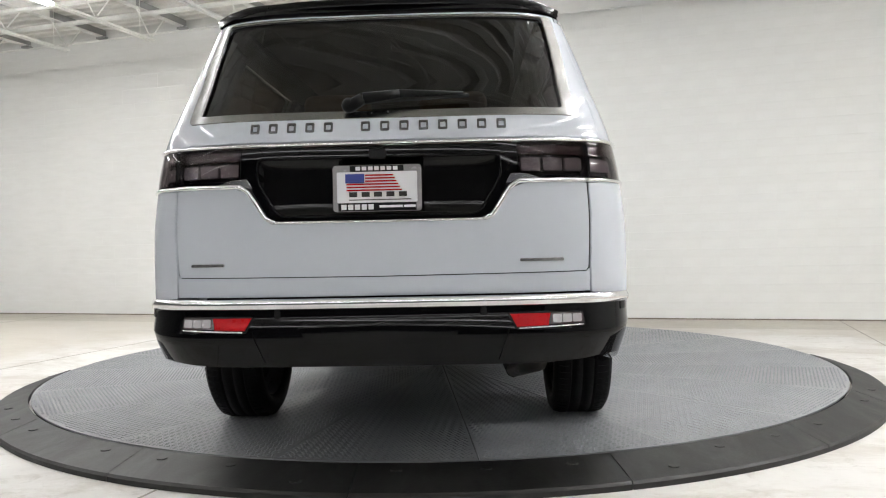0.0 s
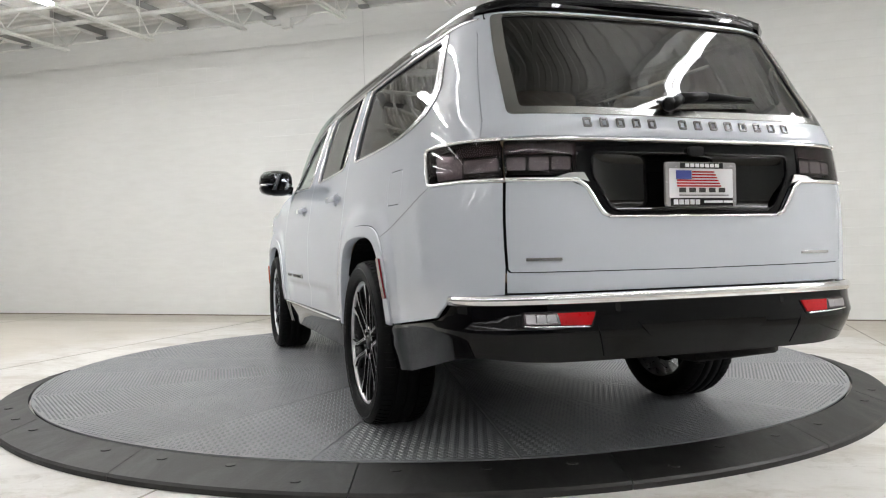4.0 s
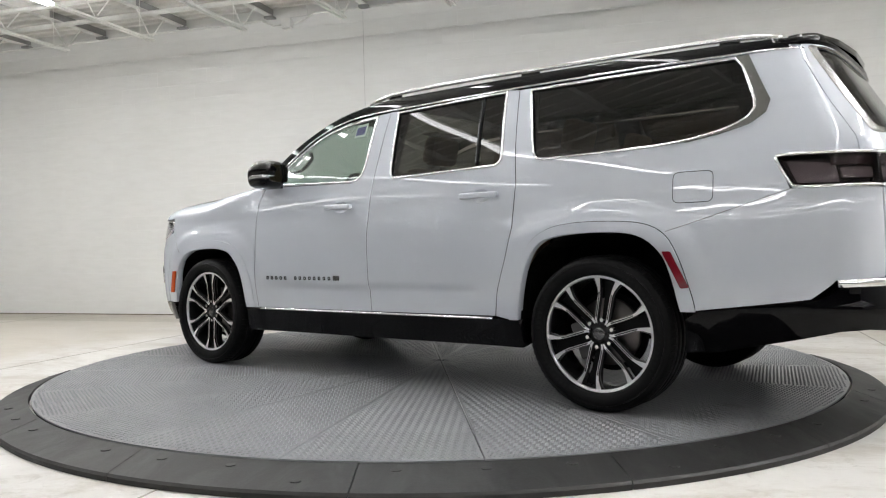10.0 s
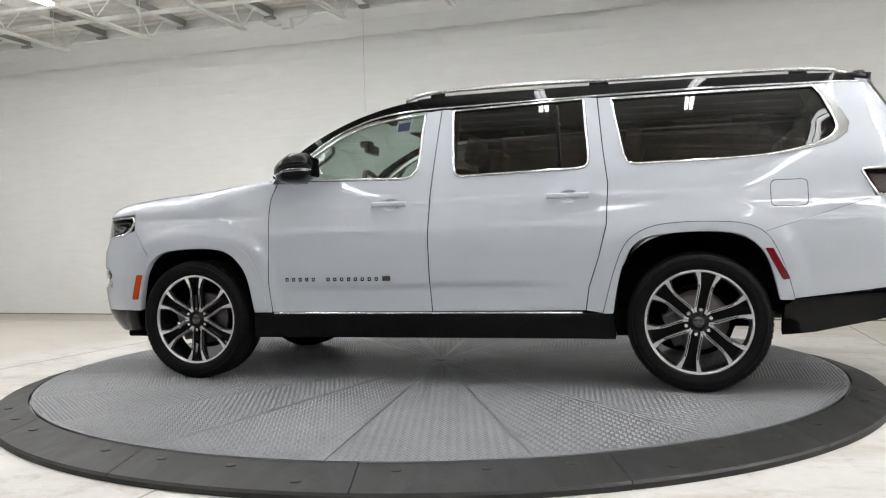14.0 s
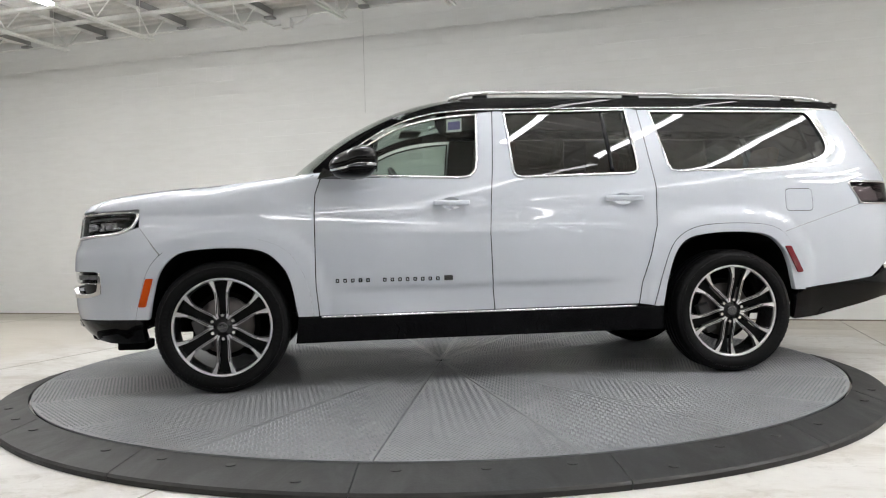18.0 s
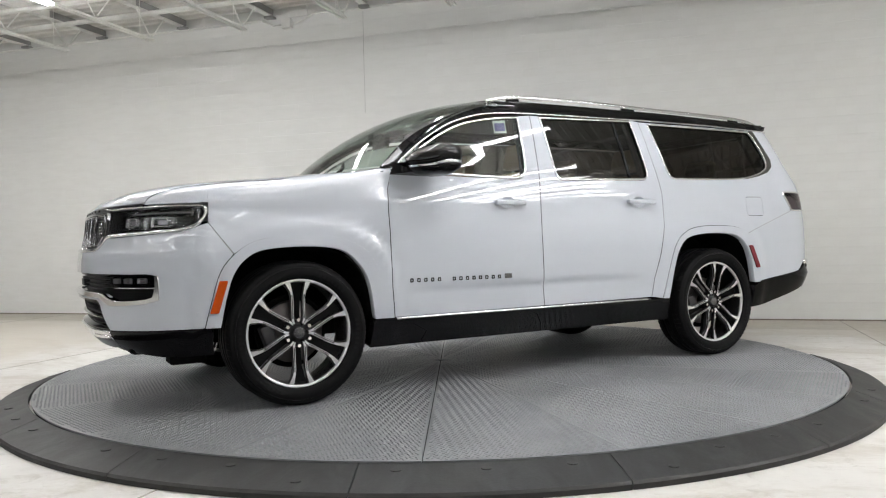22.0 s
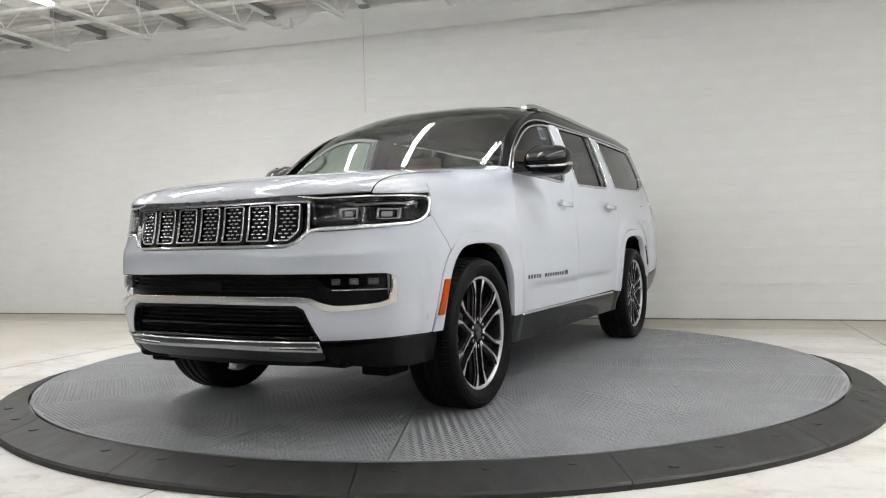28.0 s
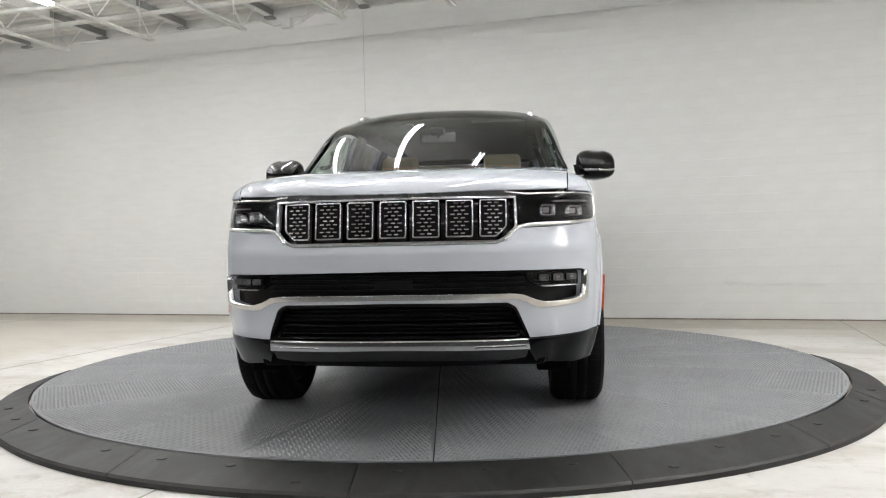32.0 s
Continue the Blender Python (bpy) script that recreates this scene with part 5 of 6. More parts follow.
    card("plain_bar", yc - 0.12, yc + 0.10, zc - 0.043, zc - 0.040, TRIM, 0.0145, pl)
    # name bars across the tailgate
    def bars(y0, y1, n, z0, z1):
        w = (y0 - y1) / n
        for k in range(n):
            a = y0 - w * (k + 0.12)
            b = a - w * 0.46
            c = rounded([ry(a, z1), ry(b, z1), ry(b, z0), ry(a, z0)], 0.004, 2)
            part("badge_bar", sheet("badge_bar", c, rear, BADGE, 0.04, 0.006, holes=[inset(c, 0.0068)], flip=1, lift=0.004), None, root)
    bars(0.472, 0.135, 5, 1.298, 1.332)
    bars(0.068, -0.492, 8, 1.298, 1.332)
    for y0, y1 in ((0.692, 0.565), (-0.50, -0.655)):
        c = rounded([ry(y0, 0.830), ry(y1, 0.830), ry(y1, 0.820), ry(y0, 0.820)], 0.003, 2)
        part("badge_bar", sheet("badge_bar", c, rear, SATIN_CHROME, 0.05, 0.006, flip=1, lift=0.006), None, root)
    # wiper
    bm = bmesh.new()
    pts = [(-1.34, 0.10, 1.385), (-1.335, 0.05, 1.415), (-1.315, -0.08, 1.432), (-1.30, -0.31, 1.432)]
    for a, b, r0, r1 in zip(pts, pts[1:], (0.024, 0.022, 0.017), (0.022, 0.017, 0.006)):
        rod(bm, a, b, r0, 8, r1)
    bmesh.ops.create_uvsphere(bm, u_segments=12, v_segments=8, radius=0.028, matrix=Matrix.Translation((-1.335, 0.10, 1.392)))
    wp = part("rear_wiper", bm, SATIN, root, "black rear wiper", smooth=True)
    bm = bmesh.new()
    rod(bm, (-1.302, 0.13, 1.405), (-1.288, -0.33, 1.425), 0.007, 6)
    part("wiper_blade", bm, TRIM, wp)


def rear_bumper_parts(root, bumper):
    for sg in (1, -1):
        sf = bumper if sg > 0 else mirrored(bumper)
        hou = rounded([ry(0.455, 0.642), ry(0.725, 0.642), ry(0.73, 0.590), ry(0.48, 0.582)], 0.01, 2)
        rf = part("rear_reflector", sheet("rear_reflector", hou, sf, SATIN, 0.05, 0.012, flip=sg, lift=0.002), None, root, "red reflector and reversing lamp in the bumper")
        part("red_lens", sheet("red_lens", [ry(0.465, 0.635), ry(0.605, 0.635), ry(0.595, 0.594), ry(0.485, 0.592)], sf, RED, 0.04, 0.008, flip=sg, lift=0.008), None, rf, "bright red lens")
        part("clear_frame", sheet("clear_frame", rounded([ry(0.606, 0.635), ry(0.72, 0.635), ry(0.722, 0.598), ry(0.598, 0.596)], 0.006, 2), sf, RED_DARK, 0.04, 0.008, flip=sg, lift=0.008), None, rf)
        for k in range(3):
            a = 0.613 + 0.035 * k
            part("clear_cell", sheet("clear_cell", rounded([ry(a, 0.630), ry(a + 0.031, 0.630), ry(a + 0.031, 0.602), ry(a, 0.602)], 0.004, 2), sf, LAMP_CELL, 0.03, 0.006, flip=sg, lift=0.012), None, rf, "pale lamp cell")
        part("reflector_trim", strip("reflector_trim", [ry(0.49, 0.586), ry(0.72, 0.592)], sf, CHROME, 0.006, 0.006, False, sg, 0.004), None, rf)
        for a in (0.36, 0.88):
            part("sensor", sheet("sensor", rounded([ry(a, 0.665), ry(a + 0.022, 0.665), ry(a + 0.022, 0.633), ry(a, 0.633)], 0.009, 3), sf, SATIN, 0.02, 0.004, flip=sg, lift=0.003), None, root)
    for a in (0.455, -0.455):
        part("bumper_joint", strip("bumper_joint", [ry(a, 0.585), ry(a * 0.985, 0.53), ry(a * 0.975, 0.475)], bumper, DARK, 0.004, 0.0015, False, 1, 0.0), None, root)
    hitch = rounded(across([(0, 0.612), ry(0.30, 0.602), ry(0.24, 0.535), (0, 0.535)]), 0.012)
    part("tow_cover", sheet("tow_cover", hitch, bumper, BLACK, 0.05, 0.004, flip=1, lift=0.003), None, root, "gloss black tow cover")


def side_parts(root):
    for sg in (1, -1):
        sf = left if sg > 0 else right
        # handles
        for x0, x1, z in ((1.752, 1.985, 1.148), (0.606, 0.862, 1.163)):
            hd = new("door_handle")
            hd.parent = root
            hd["label"] = "body-coloured door handle"
            cs = cup_surface if sg > 0 else mirrored(cup_surface)
            part("handle_cup", sheet("handle_cup", cup_outline(0 if x0 > 1.5 else 1, 1.02), cs, WHITE, 0.014, 0.0, flip=-sg, lift=-0.001), None, hd)
            bm = bmesh.new()
            y = side((x0 + x1) / 2, z) + 0.032
            box(bm, (x0 + x1) / 2, sg * y, z, x1 - x0, 0.022, 0.034, bevel=0.008)
            part("grip", bm, WHITE, hd, smooth=True)
            bm = bmesh.new()
            for xx in (x0 + 0.03, x1 - 0.03):
                box(bm, xx, sg * (y - 0.02), z, 0.04, 0.035, 0.024, bevel=0.004)
            part("handle_post", bm, WHITE, hd)
        # name bars and small flag on the front door
        def bars(x0, x1, n):
            w = (x0 - x1) / n
            for k in range(n):
                a = x0 - w * (k + 0.1)
                c = rounded([(a, 0.684), (a - w * 0.46, 0.684), (a - w * 0.46, 0.660), (a, 0.660)], 0.004, 2)
                part("badge_bar", sheet("badge_bar", c, sf, BADGE_DARK, 0.05, 0.003, holes=[inset(c, 0.0064)], flip=-sg, lift=0.003), None, root)
        bars(2.612, 2.375, 5)
        bars(2.318, 1.935, 8)
        part("badge_flag", sheet("badge_flag", [(1.925, 0.690), (1.872, 0.690), (1.872, 0.660), (1.925, 0.660)], sf, BADGE, 0.05, 0.005, flip=-sg, lift=0.005), None, root)
        # reflectors on the arch trims
        am = rounded([(3.742, 0.715), (3.700, 0.715), (3.748, 0.545), (3.792, 0.545)], 0.006, 2)
        part("side_marker", sheet("side_marker", am, sf, AMBER, 0.04, 0.01, flip=-sg, lift=0.019), None, root, "amber side marker")
        rd = rounded([(-0.362, 0.828), (-0.402, 0.828), (-0.490, 0.655), (-0.452, 0.65)], 0.006, 2)
        part("rear_marker", sheet("rear_marker", rd, sf, RED_SIDE, 0.04, 0.01, flip=-sg, lift=0.019), None, root, "dark red side marker")
        # bar in the rear door's glass, dark strips
        part("window_bar", strip("window_bar", [(0.815, 1.765), (0.785, 1.335)], sf, BLACK, 0.026, 0.006, False, -sg, -0.008), None, root, "black window divider")
        # bright line over the windows
        line = smoothcurve([(2.66, 1.355), (2.56, 1.445), (2.42, 1.548), (2.26, 1.645), (2.10, 1.71), (1.92, 1.752), (1.72, 1.770)], 0.06) + [(1.56, 1.774), (0.565, 1.787), (-0.2, 1.787), (-0.93, 1.775)]
        part("roof_line", strip("roof_line", line, sf, CHROME, 0.009, 0.006, False, -sg, 0.001), None, root, "thin chrome line under the roof")
        # bright corner of the quarter glass
        wide = [(-0.66, 1.768), (-0.72, 1.768), (-0.79, 1.62), (-0.835, 1.53), (-0.82, 1.47), (-0.75, 1.42), (-0.62, 1.385), (-0.45, 1.356), (-0.45, 1.366), (-0.64, 1.408), (-0.745, 1.452), (-0.775, 1.50), (-0.765, 1.56), (-0.70, 1.72)]
        part("corner_trim", sheet("corner_trim", wide, sf, TRIM_METAL, 0.04, 0.006, flip=-sg, lift=0.005), None, root, "broad satin chrome window corner")
        # roof rail
        ys = 0.645
        def rail_z(x):
            return roof(x, ys)[2]
        pts = [(1.84, -0.008), (1.78, 0.008), (1.68, 0.020), (1.50, 0.024), (0.6, 0.024), (-0.4, 0.022), (-0.70, 0.016), (-0.80, 0.006), (-0.86, -0.008)]
        pth = smoothcurve(pts, 0.05)
        pos = [(x, sg * (ys + 0.004), rail_z(x) + h) for x, h in pth]
        rl = part("roof_rail", sweep("roof_rail", pos, [(0, sg * 0.25, 0.97)] * len(pos), SATIN_CHROME, 0.034, 0.018), None, root, "satin silver roof rail")
        for xx, w in ((1.62, 0.10), (0.56, 0.12), (-0.60, 0.10)):
            bm = bmesh.new()
            box(bm, xx, sg * ys, rail_z(xx) + 0.008, w, 0.030, 0.044, bevel=0.008)
            part("rail_foot", bm, BLACK, rl)
        # mirror
        mirror(root, sg)


def mirror(root, sg):
    mr = new("wing_mirror")
    mr.parent = root
    mr["label"] = "gloss black wing mirror with chrome strip"
    c = np.array((2.478, 1.068, 1.396))
    h = np.array((0.150, 0.128, 0.100))

    def shell(name, t0, t1, mat, grow=0.0, label=""):
        n, k = 40, 10
        vs, fs = [], []
        for j in range(k + 1):
            t = t0 + (t1 - t0) * j / k
            for i in range(n):
                a = 2 * math.pi * i / n
                e = 0.55
                ct, st = math.cos(t), math.sin(t)
                pw = lambda q: math.copysign(abs(q) ** e, q)
                x = pw(ct) * pw(math.cos(a))
                y = pw(ct) * pw(math.sin(a))
                z = pw(st)
                x2 = x if x > 0 else x * 0.92
                wx = (h[0] + grow) * (1 - 0.22 * max(0, -z)) * (1.0 - 0.62 * max(0, y) ** 1.5 * max(0, x))
                px = c[0] + wx * x2 - 0.02 * y
                py = c[1] + (h[1] + grow) * y
                pz = c[2] + (h[2] + grow * 0.5) * z * (1 - 0.10 * max(0, y)) * (1 - 0.38 * max(0, x)) - 0.030 * max(0, x)
                vs.append((px, sg * py, pz))
        for j in range(k):
            for i in range(n):
                fs.append((j * n + i, j * n + (i + 1) % n, (j + 1) * n + (i + 1) % n, (j + 1) * n + i))
        fs += [tuple(range(n)), tuple(range((k + 1) * n - 1, k * n - 1, -1))]
        bm = bmesh.new()
        bv = [bm.verts.new(v) for v in vs]
        for f in fs:
            bm.faces.new([bv[q] for q in f])
        part(name, bm, mat, mr, label, smooth=True)
    shell("mirror_cap", -0.02, 1.45, PIANO)
    shell("mirror_base", -1.45, -0.12, BLACK)
    shell("chrome_strip", -0.115, -0.025, CHROME, 0.0015, "chrome strip round the mirror")
    pane = rounded([(c[1] - 0.085, c[2] - 0.060), (c[1] + 0.080, c[2] - 0.056), (c[1] + 0.080, c[2] + 0.062), (c[1] - 0.085, c[2] + 0.066)], 0.034, 4)
    part("mirror_glass", sheet("mirror_glass", pane, lambda u, v: (c[0] - 0.1395, sg * u, v), MIRROR, 0.05, 0.003, flip=-sg), None, mr, "dark mirror glass")
    # foot on the door
    bm = bmesh.new()
    vs = [(2.71, 0.925, 1.312), (2.44, 0.945, 1.304), (2.40, 1.04, 1.318), (2.58, 1.04, 1.325), (2.67, 0.91, 1.385), (2.44, 0.93, 1.366), (2.41, 1.04, 1.372), (2.58, 1.04, 1.385)]
    bv = [bm.verts.new((x, sg * y, z)) for x, y, z in vs]
    for f in ((0, 1, 2, 3), (7, 6, 5, 4), (0, 4, 5, 1), (1, 5, 6, 2), (2, 6, 7, 3), (3, 7, 4, 0)):
        bm.faces.new([bv[i] for i in f])
    part("mirror_foot", bm, BLACK, mr)


def cabin(root):
    """What shows through the glass, and what closes the body from below."""
    def solid(name, mat, *boxes, bevel=0.02, label="", parent=None, rot=None):
        bm = bmesh.new()
        for b in boxes:
            box(bm, *b, m=rot, bevel=bevel)
        return part(name, bm, mat, parent or root, label, smooth=False)
    solid("floor_pan", DARK, (1.65, 0, 0.40, 4.1, 1.24, 0.10), (1.65, 0, 0.40, 2.0, 1.72, 0.08), bevel=0)
    solid("engine_bay", DARK, (3.45, 0, 0.72, 1.2, 1.10, 0.66), bevel=0.02)
    solid("front_beam", DARK, (4.05, 0, 0.55, 0.22, 1.36, 0.46), bevel=0.03)
    solid("boot_floor", DARK, (-0.75, 0, 0.64, 0.85, 1.15, 0.12), bevel=0)
    solid("subframe", DARK, (0.0, 0, 0.43, 0.4, 1.0, 0.08), (3.3, 0, 0.33, 0.5, 1.2, 0.10), (-0.85, 0, 0.52, 0.30, 1.0, 0.08), (1.45, 0.30, 0.29, 2.4, 0.08, 0.08), (1.45, -0.30, 0.29, 2.4, 0.08, 0.08), bevel=0.01)
    bm = bmesh.new()
    rod(bm, (1.5, -0.45, 0.29), (-0.7, -0.50, 0.33), 0.035)
    rod(bm, (-0.7, -0.50, 0.33), (-1.10, -0.58, 0.42), 0.032)
    rod(bm, (-0.88, 0.35, 0.47), (-0.88, -0.35, 0.47), 0.085, 16)
    part("exhaust", bm, EXHAUST, root, "dull steel exhaust", smooth=True)
    for y in (0.52, -0.50):
        solid("muffler", DARK, (-0.72, y, 0.50, 0.60, 0.36, 0.13), bevel=0.05)
    for sg in (1, -1):
        solid("air_dam", DARK, (3.875, sg * 0.715, 0.293, 0.19, 0.16, 0.058), bevel=0.012)
    for x in (0.0, 3.302):
        bm = bmesh.new()
        rod(bm, (x, -0.75, 0.405), (x, 0.75, 0.405), 0.05, 10)
        part("axle", bm, DARK, root)
        for sg in (1, -1):
            # inner arch: a half drum closed on its inner side
            n = 20
            vs, fs = [], []
            rx_, rz_ = (0.476, 0.511) if x == 0.0 else (0.446, 0.471)
            for i in range(n + 1):
                ca, sa = math.cos(radians(2 + 176 * i / n)), math.sin(radians(2 + 176 * i / n))
                for y in (0.52, 0.945):
                    vs.append((x + rx_ * math.copysign(abs(ca) ** 0.75, ca), sg * y, 0.42 + rz_ * sa ** 0.75))
            fs = [(2 * i, 2 * i + 1, 2 * i + 3, 2 * i + 2) for i in range(n)]
            fs.append(tuple(2 * i for i in range(n + 1)))
            part("wheel_arch_liner", mesh_of("wheel_arch_liner", vs, fs, DARK), None, root)
    # linings behind the doors and panels
    for sg in (1, -1):
        sf = left if sg > 0 else right
        lining = [(2.68, 0.42), (0.62, 0.42), (0.56, 0.95), (-0.55, 1.0), (-1.10, 1.0), (-1.12, 1.335), (-0.62, 1.365), (-0.1, 1.315), (0.45, 1.31), (1.6, 1.285), (2.66, 1.31)]
        part("door_lining", sheet("door_lining", lining, sf, TRIM, 0.12, 0.0, flip=-sg, lift=-0.075), None, root)
        for x0, x1, x2, x3 in ((1.69, 1.47, 1.45, 1.66), (0.62, 0.42, 0.47, 0.66)):
            post = [(x0, 1.30), (x1, 1.30), (x2, 1.78), (x3, 1.78)]
            part("inner_pillar", sheet("inner_pillar", post, sf, TRIM, 0.08, 0.03, flip=-sg, lift=-0.05), None, root)
        post = [(-0.74, 1.36), (-1.08, 1.30), (-0.93, 1.78), (-0.60, 1.78)]
        part("inner_pillar", sheet("inner_pillar", post, sf, TRIM, 0.08, 0.03, flip=-sg, lift=-0.05), None, root)
    half = [(1.78, 0), (1.72, 0.62), (-0.85, 0.62), (-0.95, 0)]
    part("headliner", sheet("headliner", half + [(x, -y) for x, y in half[::-1][1:-1]], roof, HEADLINER, 0.12, 0.0, flip=-1, lift=0.045), None, root)
    # dash, wheel, screen, mirror
    dash = solid("dashboard", TRIM, (2.52, 0, 1.12, 0.46, 1.60, 0.26), (2.42, 0.40, 1.325, 0.24, 0.42, 0.09), (2.62, 0, 1.32, 0.36, 1.30, 0.09), bevel=0.03, label="dark dashboard")
    solid("screen", BLACK, (2.28, 0.02, 1.19, 0.02, 0.34, 0.17), bevel=0.008, parent=dash)
    bm = bmesh.new()
    ma = pose(2.14, 0.40, 1.255, 0, -62, 0)
    for i in range(28):
        a, b = 2 * math.pi * i / 28, 2 * math.pi * (i + 1) / 28
        rod(bm, ma @ Vector((0.185 * math.cos(a), 0.185 * math.sin(a), 0)), ma @ Vector((0.185 * math.cos(b), 0.185 * math.sin(b), 0)), 0.017, 8)
    box(bm, 0, 0, -0.02, 0.14, 0.16, 0.05, m=ma, bevel=0.015)
    box(bm, 0, 0, 0, 0.05, 0.34, 0.02, m=ma)
    rod(bm, ma @ Vector((0, 0, 0)), ma @ Vector((0, 0, -0.25)), 0.04, 10)
    part("steering_wheel", bm, TRIM, root, "dark steering wheel", smooth=False)
    bm = bmesh.new()
    box(bm, 2.34, 0, 1.630, 0.035, 0.25, 0.075, bevel=0.014)
    rod(bm, (2.34, 0, 1.635), (2.41, 0, 1.665), 0.014)
    box(bm, 2.38, 0, 1.672, 0.08, 0.10, 0.05, bevel=0.012)
    part("inner_mirror", bm, SATIN, root, "black inner mirror")
    for y in (0.40, -0.40):
        bm = bmesh.new()
        box(bm, 2.02, y, 1.775, 0.16, 0.36, 0.015, m=Matrix(), bevel=0.006)
        part("sun_visor", bm, HEADLINER, root)
    for sg in (1, -1):
        grab = smoothcurve([(2.53, 0.79, 1.43), (2.47, 0.765, 1.435), (2.40, 0.755, 1.47), (2.335, 0.755, 1.525), (2.33, 0.77, 1.565)], 0.03)
        bm = bmesh.new()
        for a, b in zip(grab, grab[1:]):
            rod(bm, (a[0], sg * a[1], a[2]), (b[0], sg * b[1], b[2]), 0.013, 8)
        part("grab_handle", bm, TRIM, root, "dark grab handle on the pillar", smooth=True)
    solid("centre_console", TRIM, (1.85, 0, 0.80, 0.9, 0.30, 0.40), bevel=0.04)
    def seat(x, y, w, tall=1.0, mat=TAN):
        st = new("seat")
        st.parent = root
        st["label"] = "tan leather seat"
        tilt = Matrix.Translation((x, y, 0.80)) @ Matrix.Rotation(radians(-14), 4, "Y")
        bm = bmesh.new()
        box(bm, x + 0.26, y, 0.73, 0.54, w, 0.18, bevel=0.05)
        part("cushion", bm, mat, st)
        bm = bmesh.new()
        box(bm, 0, 0, 0.30, 0.15, w, 0.62 * tall, m=tilt, bevel=0.05)
        part("backrest", bm, mat, st)
        bm = bmesh.new()
        box(bm, -0.005, 0, 0.30 + 0.31 * tall + 0.13, 0.10, min(w, 0.30), 0.19, m=tilt, bevel=0.04)
        part("headrest", bm, mat, st)
        bm = bmesh.new()
        box(bm, -0.085, 0, 0.28, 0.03, w * 0.92, 0.58 * tall, m=tilt, bevel=0.012)
        part("seat_shell", bm, TRIM, st)
    for y in (0.42, -0.42):
        seat(1.60, y, 0.52)
        seat(0.55, y, 0.50)
    for y in (0.26, -0.26):
        seat(-0.45, y, 0.44, 0.85)
    # sheet held inside the windscreen and the sticker in the driver's window
    fl = sheet("window_sticker", [(1.865, 1.715), (1.765, 1.722), (1.772, 1.632), (1.872, 1.625)], left, PLATE_WHITE, 0.1, 0.002, flip=-1, lift=-0.016)
    stk = part("window_sticker", fl, None, root, "white and purple sticker in the door glass")
    part("sticker_field", sheet("sticker_field", [(1.857, 1.695), (1.775, 1.702), (1.78, 1.645), (1.863, 1.638)], left, PURPLE, 0.1, 0.001, flip=-1, lift=-0.0145), None, stk)


SKID_GREY = plain("skid_grey", (0.035, 0.036, 0.039), 0.35, metal=0.4)
TRIM_METAL = plain("grey_trim_metal", (0.25, 0.25, 0.245), 0.24, metal=1.0)
LIP_GREY = plain("lip_grey", (0.07, 0.07, 0.073), 0.3, metal=0.8)
PLATE_WHITE = plain("plate_white", (0.72, 0.72, 0.75), 0.35, vary=0.04)
FLAG_BLUE = plain("flag_blue", (0.03, 0.05, 0.25), 0.35)
PURPLE = plain("sticker_purple", (0.13, 0.10, 0.33), 0.4)
BADGE_DARK = plain("badge_dark", (0.04, 0.04, 0.042), 0.3, metal=0.8)
BADGE = plain("badge_grey", (0.15, 0.15, 0.155), 0.25, metal=0.9)
RED_SIDE = plain("side_red", (0.16, 0.004, 0.012), 0.15, coat=1.0)
MIRROR = plain("mirror_silver", (0.16, 0.165, 0.175), 0.01, metal=1.0, vary=0.0)


# ---------------------------------------------------------------- ceiling and wall fittings
def joists():
    jt = thing("roof_joist", "cream painted steel roof joist with grey end", "joist", "roof joists")
    y1, y0 = WALL_AT, -14.9
    cut = y1 - 1.05
    bm = bmesh.new()
    box(bm, 0, (y0 + cut) / 2, 4.060, 0.055, cut - y0, 0.096)
    part("beam", bm, BEAM, jt)
    bm = bmesh.new()
    box(bm, 0, (cut + y1) / 2, 4.062, 0.050, y1 - cut, 0.092)
    part("beam_end", bm, GREY_STEEL, jt, "bare grey steel beam end")
    bm = bmesh.new()
    box(bm, 0, (y0 + y1) / 2, 4.006, 0.085, y1 - y0, 0.012)
    part("bottom_flange", bm, BEAM, jt)
    bm = bmesh.new()
    box(bm, 0, y1 - 0.05, 3.985, 0.13, 0.10, 0.03)
    part("joist_seat", bm, GREY_STEEL, jt)
    bm = bmesh.new()
    rod(bm, (0.02, 0, 3.70), (0.02, 0.26, 4.01), 0.0085, 6)
    wa = bpy.data.meshes.new("brace")
    bm.to_mesh(wa)
    bm.free()
    wa.materials.append(BEAM)
    for k, y in enumerate((2.95, 2.95, 1.95, 1.95, 0.9, 0.9, -0.2, -0.2)):
        p = part("brace", wa, BEAM, jt)
        p.matrix_local = Matrix.Translation((0, y, 0)) @ (Matrix() if k % 2 else Matrix.Rotation(radians(180), 4, "Z"))
    jt.matrix_world = ROOM @ Matrix.Translation((-7.61 - 1.375 * 3, 0, 0))
    for i in range(1, 16):
        copy_thing(jt, ROOM @ Matrix.Translation((-7.61 - 1.375 * 3 + 1.375 * i, 0, 0)))
    for y in (2.83, 2.13, 0.9, -0.6, -3.4, -6.5):
        bm = bmesh.new()
        rod(bm, (-13, y, 3.966), (11, y, 3.966), 0.033, 8)
        p = part("bridging_pipe", bm, BEAM, smooth=True)
        p.matrix_world = ROOM
        tagged(p, "cream painted steel pipe under the roof joists", "pipe", "bridging pipes")


